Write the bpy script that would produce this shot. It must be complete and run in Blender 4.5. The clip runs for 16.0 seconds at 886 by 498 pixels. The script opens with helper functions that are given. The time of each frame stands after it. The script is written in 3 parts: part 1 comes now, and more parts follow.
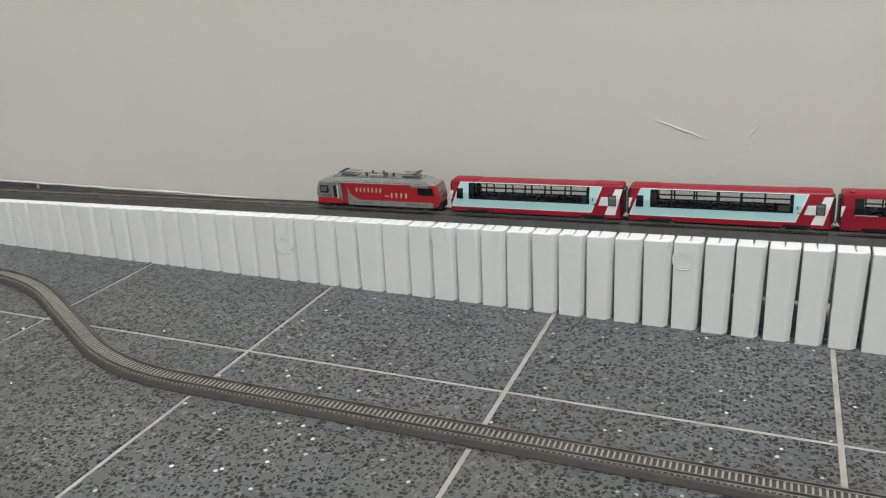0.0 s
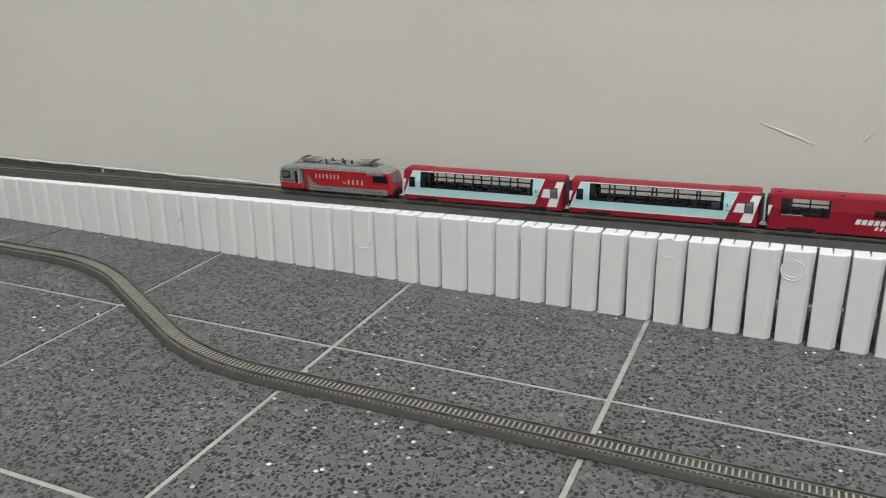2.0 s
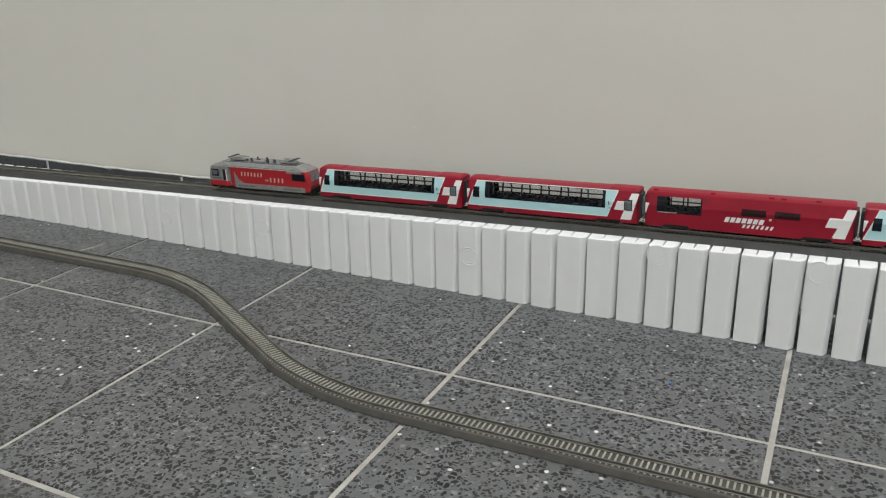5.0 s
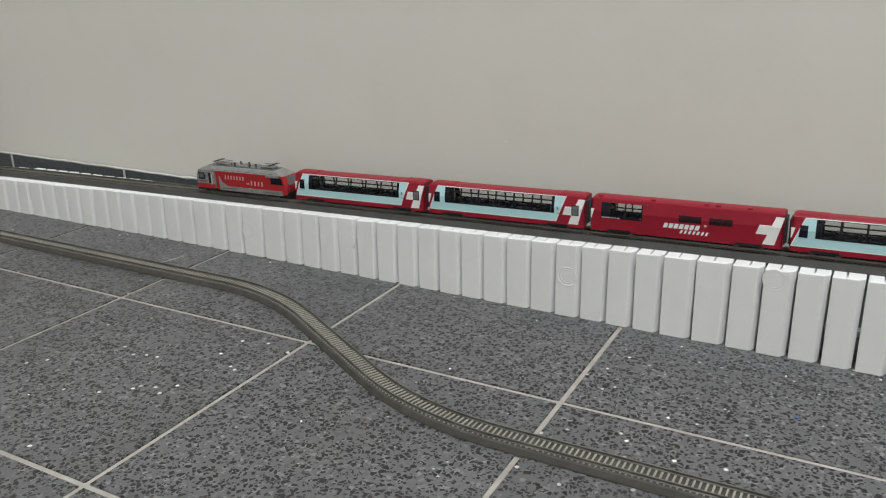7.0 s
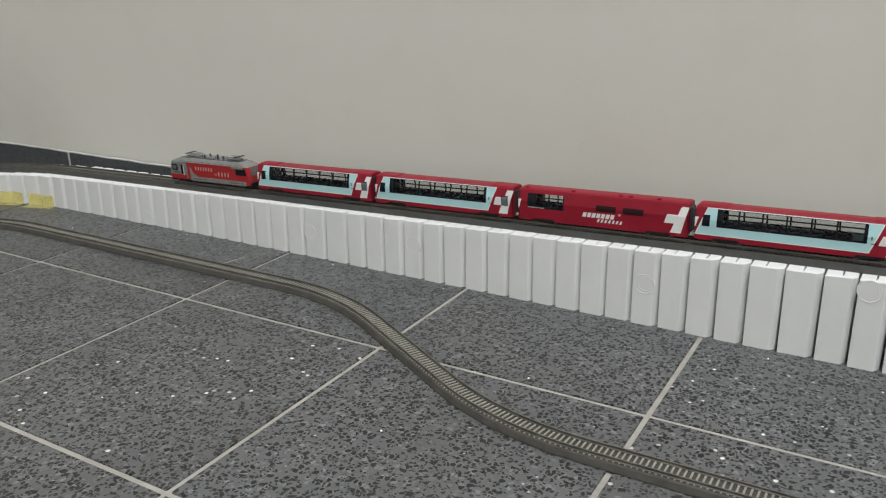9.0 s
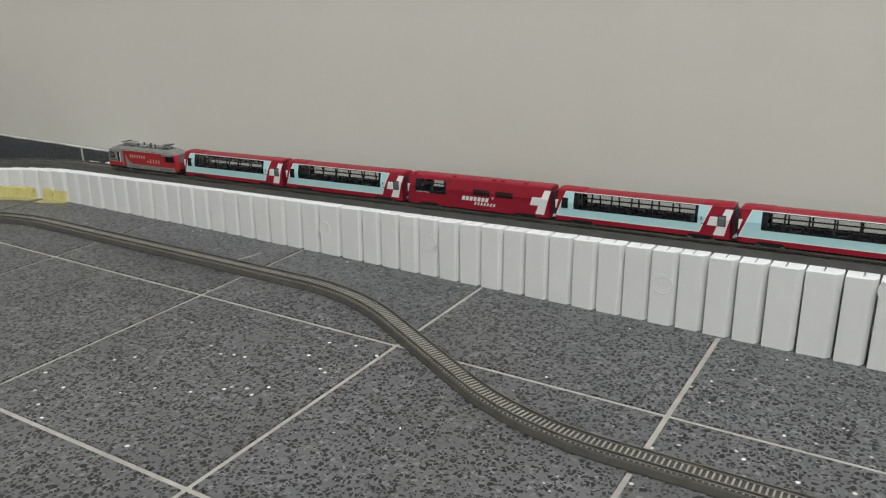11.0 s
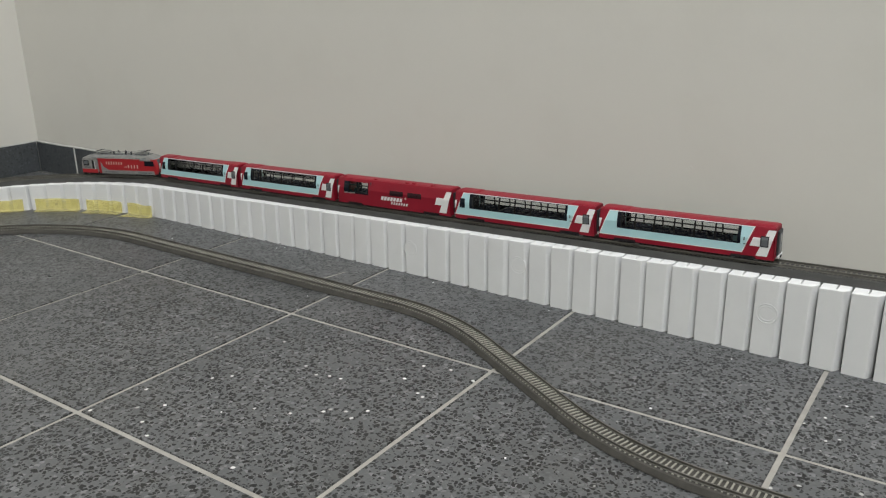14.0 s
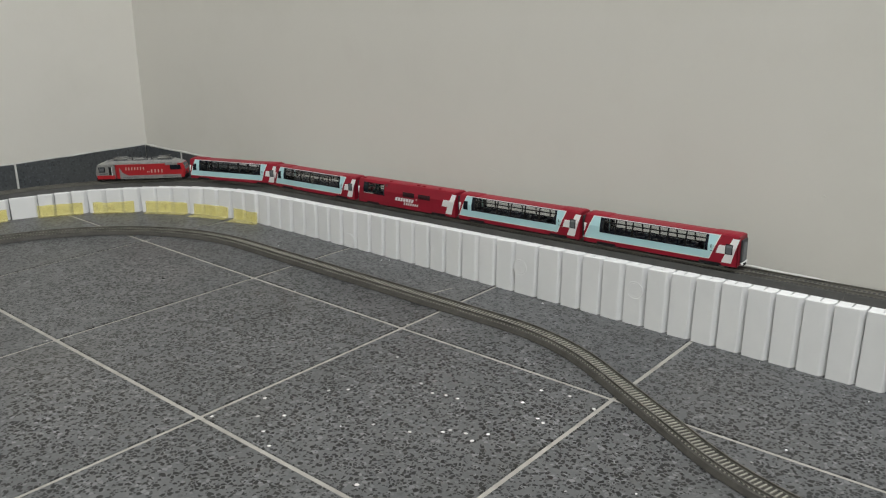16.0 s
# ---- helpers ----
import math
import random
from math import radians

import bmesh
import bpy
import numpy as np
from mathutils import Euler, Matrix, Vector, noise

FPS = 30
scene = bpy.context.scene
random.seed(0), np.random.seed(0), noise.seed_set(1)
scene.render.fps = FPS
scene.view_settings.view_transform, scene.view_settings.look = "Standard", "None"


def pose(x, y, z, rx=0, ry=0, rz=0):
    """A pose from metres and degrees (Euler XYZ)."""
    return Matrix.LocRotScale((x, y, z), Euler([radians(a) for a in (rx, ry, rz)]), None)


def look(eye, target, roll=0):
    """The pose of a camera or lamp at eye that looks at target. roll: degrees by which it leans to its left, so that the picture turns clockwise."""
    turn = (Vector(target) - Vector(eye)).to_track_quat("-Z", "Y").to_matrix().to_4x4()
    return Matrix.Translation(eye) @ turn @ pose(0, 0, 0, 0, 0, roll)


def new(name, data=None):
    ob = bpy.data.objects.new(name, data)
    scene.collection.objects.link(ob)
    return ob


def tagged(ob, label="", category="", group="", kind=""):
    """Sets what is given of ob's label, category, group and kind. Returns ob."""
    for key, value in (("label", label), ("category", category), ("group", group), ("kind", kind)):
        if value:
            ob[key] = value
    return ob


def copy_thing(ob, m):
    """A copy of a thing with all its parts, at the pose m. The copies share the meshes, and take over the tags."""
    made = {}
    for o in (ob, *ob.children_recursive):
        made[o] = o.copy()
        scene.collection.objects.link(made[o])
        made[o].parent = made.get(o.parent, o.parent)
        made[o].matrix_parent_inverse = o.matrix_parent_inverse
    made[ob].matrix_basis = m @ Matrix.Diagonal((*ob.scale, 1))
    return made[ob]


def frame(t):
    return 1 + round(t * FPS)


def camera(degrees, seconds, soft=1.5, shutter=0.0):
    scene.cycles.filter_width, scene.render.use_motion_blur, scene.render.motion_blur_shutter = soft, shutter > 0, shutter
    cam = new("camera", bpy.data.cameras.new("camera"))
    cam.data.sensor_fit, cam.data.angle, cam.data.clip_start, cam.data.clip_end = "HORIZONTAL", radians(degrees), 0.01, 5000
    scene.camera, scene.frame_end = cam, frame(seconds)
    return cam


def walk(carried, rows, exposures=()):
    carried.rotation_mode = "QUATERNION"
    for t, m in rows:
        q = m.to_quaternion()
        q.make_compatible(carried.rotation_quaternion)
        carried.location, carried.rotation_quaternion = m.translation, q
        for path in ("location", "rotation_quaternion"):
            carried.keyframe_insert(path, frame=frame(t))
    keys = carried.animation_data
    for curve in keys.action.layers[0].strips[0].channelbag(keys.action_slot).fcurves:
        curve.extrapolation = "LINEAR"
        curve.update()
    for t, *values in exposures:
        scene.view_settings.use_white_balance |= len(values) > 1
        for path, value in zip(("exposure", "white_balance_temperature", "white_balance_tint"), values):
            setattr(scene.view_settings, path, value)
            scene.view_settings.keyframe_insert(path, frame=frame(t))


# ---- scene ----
cam = camera(56.6, 16.0, soft=1.2)
PATH = [
    (0, (0.675, -0.406, 0.247), (-0.051, 1.326, -0.44), -2.7),
    (0.5, (0.656, -0.403, 0.245), (-0.103, 1.316, -0.438), -2.9),
    (1, (0.638, -0.404, 0.243), (-0.137, 1.309, -0.438), -2.5),
    (1.5, (0.629, -0.406, 0.246), (-0.149, 1.304, -0.442), -2.1),
    (2, (0.622, -0.408, 0.239), (-0.146, 1.308, -0.442), -1.0),
    (2.5, (0.613, -0.407, 0.239), (-0.146, 1.315, -0.44), -0.4),
    (3, (0.601, -0.403, 0.234), (-0.154, 1.321, -0.442), -0.2),
    (3.5, (0.588, -0.4, 0.236), (-0.171, 1.323, -0.439), -0.3),
    (4, (0.577, -0.395, 0.235), (-0.228, 1.308, -0.437), -0.8),
    (6.3, (0.519, -0.394, 0.237), (-0.347, 1.281, -0.43), -1.5),
    (6.5, (0.515, -0.396, 0.237), (-0.378, 1.268, -0.422), -1.3),
    (7, (0.504, -0.396, 0.239), (-0.41, 1.258, -0.418), -1.2),
    (7.5, (0.49, -0.397, 0.238), (-0.414, 1.262, -0.42), -1.0),
    (8, (0.479, -0.398, 0.235), (-0.479, 1.23, -0.421), -1.4),
    (8.5, (0.473, -0.398, 0.237), (-0.489, 1.229, -0.417), -1.2),
    (9, (0.47, -0.399, 0.238), (-0.503, 1.221, -0.417), -1.2),
    (9.5, (0.468, -0.4, 0.238), (-0.503, 1.22, -0.42), -0.9),
    (10, (0.467, -0.401, 0.238), (-0.513, 1.212, -0.423), -1.0),
    (12.5, (0.453, -0.404, 0.236), (-0.536, 1.21, -0.411), -0.6),
    (13, (0.45, -0.405, 0.238), (-0.585, 1.18, -0.405), -1.1),
    (13.5, (0.442, -0.408, 0.241), (-0.616, 1.165, -0.396), -1.1),
    (14, (0.431, -0.413, 0.242), (-0.656, 1.146, -0.383), -1.0),
    (14.5, (0.421, -0.416, 0.243), (-0.71, 1.112, -0.377), -0.9),
    (15, (0.412, -0.42, 0.24), (-0.756, 1.082, -0.377), -0.7),
    (15.5, (0.404, -0.421, 0.242), (-0.787, 1.065, -0.369), -0.3),
    (16, (0.397, -0.426, 0.244), (-0.827, 1.039, -0.351), -0.0),
]
walk(cam, [(t, look(eye, target, roll)) for t, eye, target, roll in PATH],
     [(0.0, 0.03), (3.0, 0.0), (7.0, -0.03), (9.5, -0.06), (16.0, -0.06)])


# ---- light ----
world = bpy.data.worlds.new("world")
world.use_nodes = True
world.node_tree.nodes["Background"].inputs[0].default_value = (0.9, 0.95, 1.0, 1)
world.node_tree.nodes["Background"].inputs[1].default_value = 0.02
scene.world = world
scene.view_settings.exposure = 0.0

LAMP_X, LAMP_Y, LAMP_Z = 0.92, -0.62, 2.46


def room_lamp(name, x, y, watts, sx, sy):
    data = bpy.data.lights.new(name, "AREA")
    data.shape, data.size, data.size_y, data.energy = "RECTANGLE", sx, sy, watts
    data.color = (0.94, 0.965, 0.985)
    ob = new(name, data)
    ob.matrix_world = pose(x, y, LAMP_Z - 0.03)
    return ob


room_lamp("ceiling_light", LAMP_X, LAMP_Y, 48.0, 1.2, 0.3)


# ---- materials ----
class Mat:
    """A small wrapper that adds nodes to one material."""

    def __init__(self, name, rough=0.5, metal=0.0, spec=0.5):
        self.m = bpy.data.materials.new(name)
        self.m.use_nodes = True
        self.t = self.m.node_tree
        self.b = self.t.nodes["Principled BSDF"]
        self.b.inputs["Roughness"].default_value = rough
        self.b.inputs["Metallic"].default_value = metal
        self.b.inputs["Specular IOR Level"].default_value = spec

    def node(self, kind, **values):
        n = self.t.nodes.new(kind)
        for k, v in values.items():
            n.inputs[k].default_value = v
        return n

    def link(self, a, b):
        self.t.links.new(a, b)

    def coord(self, world=False):
        if world:
            return self.node("ShaderNodeNewGeometry").outputs["Position"]
        return self.node("ShaderNodeTexCoord").outputs["Object"]

    def noise(self, vec, scale, detail=4.0, rough=0.6):
        n = self.node("ShaderNodeTexNoise", Scale=scale, Detail=detail, Roughness=rough)
        self.link(vec, n.inputs["Vector"])
        return n.outputs["Fac"]

    def ramp(self, fac, stops):
        n = self.node("ShaderNodeValToRGB")
        el = n.color_ramp.elements
        while len(el) < len(stops):
            el.new(0.5)
        for e, (p, c) in zip(el, stops):
            e.position = p
            e.color = (*c, 1) if len(c) == 3 else c
        self.link(fac, n.inputs["Fac"])
        return n.outputs["Color"]

    def mix(self, fac, a, b):
        n = self.node("ShaderNodeMix")
        n.data_type = "RGBA"
        for sock, v in ((n.inputs[0], fac), (n.inputs[6], a), (n.inputs[7], b)):
            if isinstance(v, (int, float)):
                sock.default_value = v
            elif isinstance(v, tuple):
                sock.default_value = (*v, 1)
            else:
                self.link(v, sock)
        return n.outputs[2]

    def math(self, op, a, b=0.0, clamp=False):
        n = self.node("ShaderNodeMath")
        n.operation, n.use_clamp = op, clamp
        for sock, v in zip(n.inputs, (a, b)):
            if isinstance(v, (int, float)):
                sock.default_value = v
            else:
                self.link(v, sock)
        return n.outputs[0]

    def color(self, out):
        if isinstance(out, tuple):
            self.b.inputs["Base Color"].default_value = (*out, 1)
        else:
            self.link(out, self.b.inputs["Base Color"])
        return self

    def roughness(self, out):
        self.link(out, self.b.inputs["Roughness"])

    def bump(self, height, strength, distance):
        n = self.node("ShaderNodeBump", Strength=strength, Distance=distance)
        self.link(height, n.inputs["Height"])
        self.link(n.outputs["Normal"], self.b.inputs["Normal"])


def two_tone(name, a, b, scale, rough=0.5, metal=0.0, bump=0.0, fine=None, world=False, spec=0.5):
    """Paint or plastic with two scales of slight variation."""
    k = Mat(name, rough, metal, spec)
    v = k.coord(world)
    big, small = k.noise(v, scale, 3), k.noise(v, fine or scale * 12, 5)
    c = k.mix(k.ramp(big, [(0.35, (0, 0, 0)), (0.65, (1, 1, 1))]), a, b)
    c = k.mix(k.math("MULTIPLY", small, 0.22), c, tuple(x * 0.6 for x in a))
    k.color(c)
    r = k.math("ADD", k.math("MULTIPLY", small, 0.25), rough - 0.12)
    k.roughness(r)
    if bump:
        k.bump(small, 0.5, bump)
    return k.m


def terrazzo(name, base, dark, light, rough=0.42, scale=1.0, flecks=0.045):
    k = Mat(name, rough)
    v = k.coord(True)
    info = k.node("ShaderNodeObjectInfo").outputs["Random"]
    shift = k.node("ShaderNodeVectorMath")
    shift.operation = "ADD"
    k.link(v, shift.inputs[0])
    comb = k.node("ShaderNodeCombineXYZ")
    k.link(k.math("MULTIPLY", info, 7.3), comb.inputs[2])
    k.link(comb.outputs[0], shift.inputs[1])
    v = shift.outputs[0]
    warp = k.node("ShaderNodeTexNoise", Scale=330.0 * scale, Detail=3.0)
    k.link(v, warp.inputs["Vector"])
    add = k.node("ShaderNodeVectorMath")
    add.operation = "MULTIPLY_ADD"
    k.link(warp.outputs["Color"], add.inputs[0])
    add.inputs[1].default_value = (0.0013 / scale,) * 3
    k.link(v, add.inputs[2])
    v2 = add.outputs[0]

    def cells(s, thr, soft):
        vo = k.node("ShaderNodeTexVoronoi", Scale=s * scale)
        k.link(v2, vo.inputs["Vector"])
        sep = k.node("ShaderNodeSeparateColor")
        k.link(vo.outputs["Color"], sep.inputs[0])
        inside = k.ramp(vo.outputs["Distance"], [(thr - soft, (1, 1, 1)), (thr + soft, (0, 0, 0))])
        return inside, sep.outputs

    def chips(s, rim, soft):
        """Angular chips: whole cells, their rims left to the binder."""
        edge = k.node("ShaderNodeTexVoronoi", Scale=s * scale)
        edge.feature = "DISTANCE_TO_EDGE"
        k.link(v2, edge.inputs["Vector"])
        vo = k.node("ShaderNodeTexVoronoi", Scale=s * scale)
        k.link(v2, vo.inputs["Vector"])
        sep = k.node("ShaderNodeSeparateColor")
        k.link(vo.outputs["Color"], sep.inputs[0])
        inside = k.ramp(edge.outputs["Distance"], [(rim - soft, (0, 0, 0)), (rim + soft, (1, 1, 1))])
        return inside, sep.outputs

    ground = k.mix(k.noise(v, 600 * scale, 2), tuple(x * 0.82 for x in base), tuple(x * 1.18 for x in base))
    i1, r1 = chips(330, 0.10, 0.05)
    pick_l = k.math("MULTIPLY", i1, k.math("GREATER_THAN", r1[0], 0.60))
    tone = k.mix(r1[1], tuple(x * 0.8 for x in base), light)
    c = k.mix(pick_l, ground, tone)
    i2, r2 = chips(500, 0.12, 0.05)
    pick_d = k.math("MULTIPLY", i2, k.math("GREATER_THAN", r2[1], 0.60))
    c = k.mix(pick_d, c, k.mix(r2[2], dark, tuple(x * 2.6 for x in dark)))
    i4, r4 = chips(320, 0.13, 0.035)
    pick_b = k.math("MULTIPLY", i4, k.math("GREATER_THAN", r4[0], 0.60))
    c = k.mix(pick_b, c, k.mix(r4[2], tuple(x * 0.75 for x in dark), tuple(x * 1.8 for x in dark)))
    i3, r3 = cells(150, 0.18, 0.04)
    pick_w = k.math("MULTIPLY", i3, k.math("GREATER_THAN", r3[2], 1.0 - flecks))
    c = k.mix(pick_w, c, k.mix(r3[0], (0.36, 0.36, 0.34), (0.72, 0.72, 0.69)))
    # worn-in dirt in broad patches
    grime = k.ramp(k.noise(v, 6, 5), [(0.48, (0, 0, 0)), (0.75, (0.22, 0.22, 0.22))])
    c = k.mix(grime, c, (0.088, 0.080, 0.064))
    cloud = k.ramp(k.noise(v, 11, 4), [(0.3, (0.86, 0.87, 0.88)), (0.7, (1.10, 1.10, 1.11))])
    mul = k.node("ShaderNodeVectorMath")
    mul.operation = "MULTIPLY"
    k.link(c, mul.inputs[0])
    k.link(cloud, mul.inputs[1])
    k.color(mul.outputs[0])
    k.roughness(k.math("ADD", k.math("MULTIPLY", k.noise(v, 40, 5), 0.25), rough - 0.12))
    k.bump(k.noise(v, 500, 3), 0.15, 0.0004)
    return k.m


def glass(name, tint, gloss=0.06):
    m = bpy.data.materials.new(name)
    m.use_nodes = True
    t = m.node_tree
    t.nodes.remove(t.nodes["Principled BSDF"])
    tr, gl = t.nodes.new("ShaderNodeBsdfTransparent"), t.nodes.new("ShaderNodeBsdfGlossy")
    tr.inputs[0].default_value = (*tint, 1)
    gl.inputs["Roughness"].default_value = gloss
    fr, mx = t.nodes.new("ShaderNodeFresnel"), t.nodes.new("ShaderNodeMixShader")
    fr.inputs[0].default_value = 1.28
    t.links.new(fr.outputs[0], mx.inputs[0])
    t.links.new(tr.outputs[0], mx.inputs[1])
    t.links.new(gl.outputs[0], mx.inputs[2])
    t.links.new(mx.outputs[0], t.nodes["Material Output"].inputs[0])
    return m


def foam_material():
    k = Mat("foam_white", 0.75, 0, 0.3)
    v = k.coord(True)
    vo = k.node("ShaderNodeTexVoronoi", Scale=420.0)
    k.link(v, vo.inputs["Vector"])
    c = k.mix(k.noise(v, 60, 4), (0.79, 0.80, 0.805), (0.84, 0.845, 0.845))
    c = k.mix(k.ramp(k.noise(v, 23, 5), [(0.55, (0, 0, 0)), (0.8, (0.35, 0.35, 0.35))]), c, (0.75, 0.745, 0.735))
    k.color(c)
    k.b.inputs["Subsurface Weight"].default_value = 0.06
    k.b.inputs["Subsurface Radius"].default_value = (0.006, 0.006, 0.006)
    k.b.inputs["Subsurface Scale"].default_value = 0.5
    h = k.math("ADD", vo.outputs["Distance"], k.math("MULTIPLY", k.noise(v, 120, 3), 1.5))
    k.bump(h, 0.07, 0.0005)
    return k.m


def wall_material():
    k = Mat("wall_paint", 0.7, 0, 0.3)
    v = k.coord(True)
    c = k.mix(k.noise(v, 2.2, 4), (0.70, 0.68, 0.63), (0.755, 0.74, 0.69))
    c = k.mix(k.ramp(k.noise(v, 14, 6), [(0.5, (0, 0, 0)), (0.75, (0.35, 0.35, 0.35))]), c, (0.66, 0.64, 0.585))
    k.color(c)
    h = k.math("ADD", k.noise(v, 30, 4), k.math("MULTIPLY", k.noise(v, 260, 3), 0.25))
    k.bump(h, 0.10, 0.003)
    return k.m


def tape_film():
    """Thin translucent yellow tape, its strength uneven."""
    k = Mat("yellow_tape", 0.4)
    v = k.coord(True)
    k.color(k.mix(k.noise(v, 70, 4), (0.92, 0.86, 0.50), (0.94, 0.90, 0.62)))
    clear = k.node("ShaderNodeBsdfTransparent")
    clear.inputs[0].default_value = (1.0, 0.97, 0.72, 1)
    mx = k.node("ShaderNodeMixShader")
    k.link(k.math("ADD", k.math("MULTIPLY", k.noise(v, 110, 4), 0.3), 0.08), mx.inputs[0])
    k.link(clear.outputs[0], mx.inputs[1])
    k.link(k.b.outputs[0], mx.inputs[2])
    k.link(mx.outputs[0], k.t.nodes["Material Output"].inputs[0])
    return k.m


FOAM = foam_material()
WALL = wall_material()
CEIL = two_tone("ceiling_paint", (0.78, 0.77, 0.74), (0.82, 0.81, 0.79), 2, 0.8, world=True)
TERRAZZO = terrazzo("terrazzo_tile", (0.115, 0.118, 0.120), (0.0120, 0.0126, 0.0132), (0.195, 0.198, 0.200))
SKIRTING = terrazzo("terrazzo_skirting", (0.078, 0.085, 0.090), (0.050, 0.055, 0.060), (0.100, 0.108, 0.113), 0.5, 1.0, 0.0)
GROUT = two_tone("grout", (0.33, 0.315, 0.285), (0.44, 0.425, 0.385), 45, 0.85, bump=0.0003, world=True)
PLASTER = two_tone("plaster_bead", (0.58, 0.58, 0.55), (0.72, 0.72, 0.69), 40, 0.8, bump=0.0004, world=True)
ROADBED = two_tone("roadbed_plastic", (0.056, 0.052, 0.045), (0.074, 0.070, 0.061), 120, 0.7, bump=0.00025, fine=1500, world=True)
UPPER_BED = two_tone("upper_roadbed_plastic", (0.050, 0.050, 0.048), (0.064, 0.064, 0.061), 120, 0.6, bump=0.00025, fine=1500, world=True)
TIE = two_tone("sleeper_plastic", (0.29, 0.28, 0.24), (0.36, 0.35, 0.30), 60, 0.6, fine=700, world=True)
# upper line's sleepers: the hue of TIE, at little over half its value
DARK_TIE = two_tone("dark_sleeper_plastic", (0.16, 0.155, 0.135), (0.22, 0.212, 0.185), 60, 0.7, fine=700, world=True)
RAIL = two_tone("nickel_rail", (0.16, 0.155, 0.138), (0.24, 0.232, 0.21), 80, 0.5, 0.7, world=True)
TAPE = tape_film()
RED = two_tone("red_paint", (0.262, 0.008, 0.023), (0.298, 0.010, 0.027), 60, 0.40, spec=0.3)
LOCO_RED = two_tone("bright_red_paint", (0.375, 0.011, 0.018), (0.42, 0.014, 0.021), 60, 0.36)
BLUE = two_tone("pale_blue_paint", (0.44, 0.70, 0.74), (0.49, 0.74, 0.78), 60, 0.38)
WHITE = two_tone("white_paint", (0.80, 0.80, 0.80), (0.85, 0.85, 0.84), 60, 0.4)
SILVER = two_tone("grey_silver_paint", (0.245, 0.245, 0.238), (0.325, 0.325, 0.315), 300, 0.36, 0.3)
BLACK = two_tone("black_plastic", (0.009, 0.009, 0.010), (0.015, 0.015, 0.016), 80, 0.6, spec=0.2)
GREYBLACK = two_tone("dark_rubber", (0.035, 0.035, 0.038), (0.05, 0.05, 0.053), 80, 0.65)
SEAT = two_tone("seat_plastic", (0.016, 0.023, 0.048), (0.026, 0.034, 0.064), 80, 0.6, spec=0.25)
STEEL = two_tone("wheel_steel", (0.20, 0.20, 0.20), (0.28, 0.28, 0.27), 80, 0.4, 0.8)
PALE = two_tone("pale_lettering", (0.60, 0.40, 0.34), (0.66, 0.46, 0.40), 60, 0.5)
GLASS = glass("tinted_glass", (0.93, 0.94, 0.94))
DARKGLASS = two_tone("dark_glass", (0.007, 0.009, 0.015), (0.010, 0.013, 0.021), 50, 0.14, spec=0.22)
REDGLASS = two_tone("dark_red_glass", (0.022, 0.007, 0.009), (0.030, 0.009, 0.012), 50, 0.3, spec=0.25)
GREYGLASS = two_tone("grey_glass", (0.12, 0.13, 0.14), (0.16, 0.17, 0.18), 50, 0.15)
BLUEBIT = two_tone("blue_plastic", (0.03, 0.12, 0.35), (0.04, 0.15, 0.4), 50, 0.5)
GLOW = bpy.data.materials.new("lamp_glow")
GLOW.use_nodes = True
GLOW.node_tree.nodes["Principled BSDF"].inputs["Emission Color"].default_value = (0.94, 0.965, 0.985, 1)
GLOW.node_tree.nodes["Principled BSDF"].inputs["Emission Strength"].default_value = 6.0


# ---- mesh helpers ----
def mesh_of(bm, material, smooth=False):
    me = bpy.data.meshes.new("mesh")
    bmesh.ops.recalc_face_normals(bm, faces=bm.faces[:])
    bm.to_mesh(me)
    bm.free()
    me.materials.append(material)
    if smooth:
        me.polygons.foreach_set("use_smooth", [True] * len(me.polygons))
    return me


def part(name, bm, material, parent=None, label="", smooth=False):
    ob = new(name, mesh_of(bm, material, smooth))
    ob.parent = parent
    return tagged(ob, label)


def empty(name, m=None):
    ob = new(name)
    ob.empty_display_size = 0.01
    if m is not None:
        ob.matrix_world = m
    return ob


def box(x0, x1, y0, y1, z0, z1, bevel=0.0, seg=2, bm=None):
    own = bmesh.new()
    bmesh.ops.create_cube(own, size=1)
    for v in own.verts:
        v.co = ((x0 + x1) / 2 + v.co.x * (x1 - x0), (y0 + y1) / 2 + v.co.y * (y1 - y0), (z0 + z1) / 2 + v.co.z * (z1 - z0))
    if bevel:
        bmesh.ops.bevel(own, geom=own.edges[:], offset=bevel, segments=seg, affect="EDGES", profile=0.6)
    return merge(bm, own)


def merge(bm, own):
    if bm is None:
        return own
    me = bpy.data.meshes.new("tmp")
    own.to_mesh(me)
    own.free()
    bm.from_mesh(me)
    bpy.data.meshes.remove(me)
    return bm


def rod(a, b, r, n=8, bm=None):
    own = bmesh.new()
    a, b = Vector(a), Vector(b)
    m = Matrix.Translation((a + b) / 2) @ (b - a).to_track_quat("Z", "Y").to_matrix().to_4x4()
    bmesh.ops.create_cone(own, cap_ends=True, segments=n, radius1=r, radius2=r, depth=(b - a).length, matrix=m)
    return merge(bm, own)


def loft(rings, closed=True, cap=True, bm=None):
    """Joins rings of points, one after another, into a skin."""
    bm = bm or bmesh.new()
    rows = [[bm.verts.new(p) for p in ring] for ring in rings]
    n = len(rows[0])
    for a, b in zip(rows, rows[1:]):
        for i in range(n if closed else n - 1):
            j = (i + 1) % n
            bm.faces.new((a[i], a[j], b[j], b[i]))
    if cap and closed:
        bm.faces.new(rows[0])
        bm.faces.new(rows[-1][::-1])
    return bm


# ---- the room ----
X0, X1, Y0, Y1, H = -0.663, 2.45, -2.3, 0.1905, 2.5


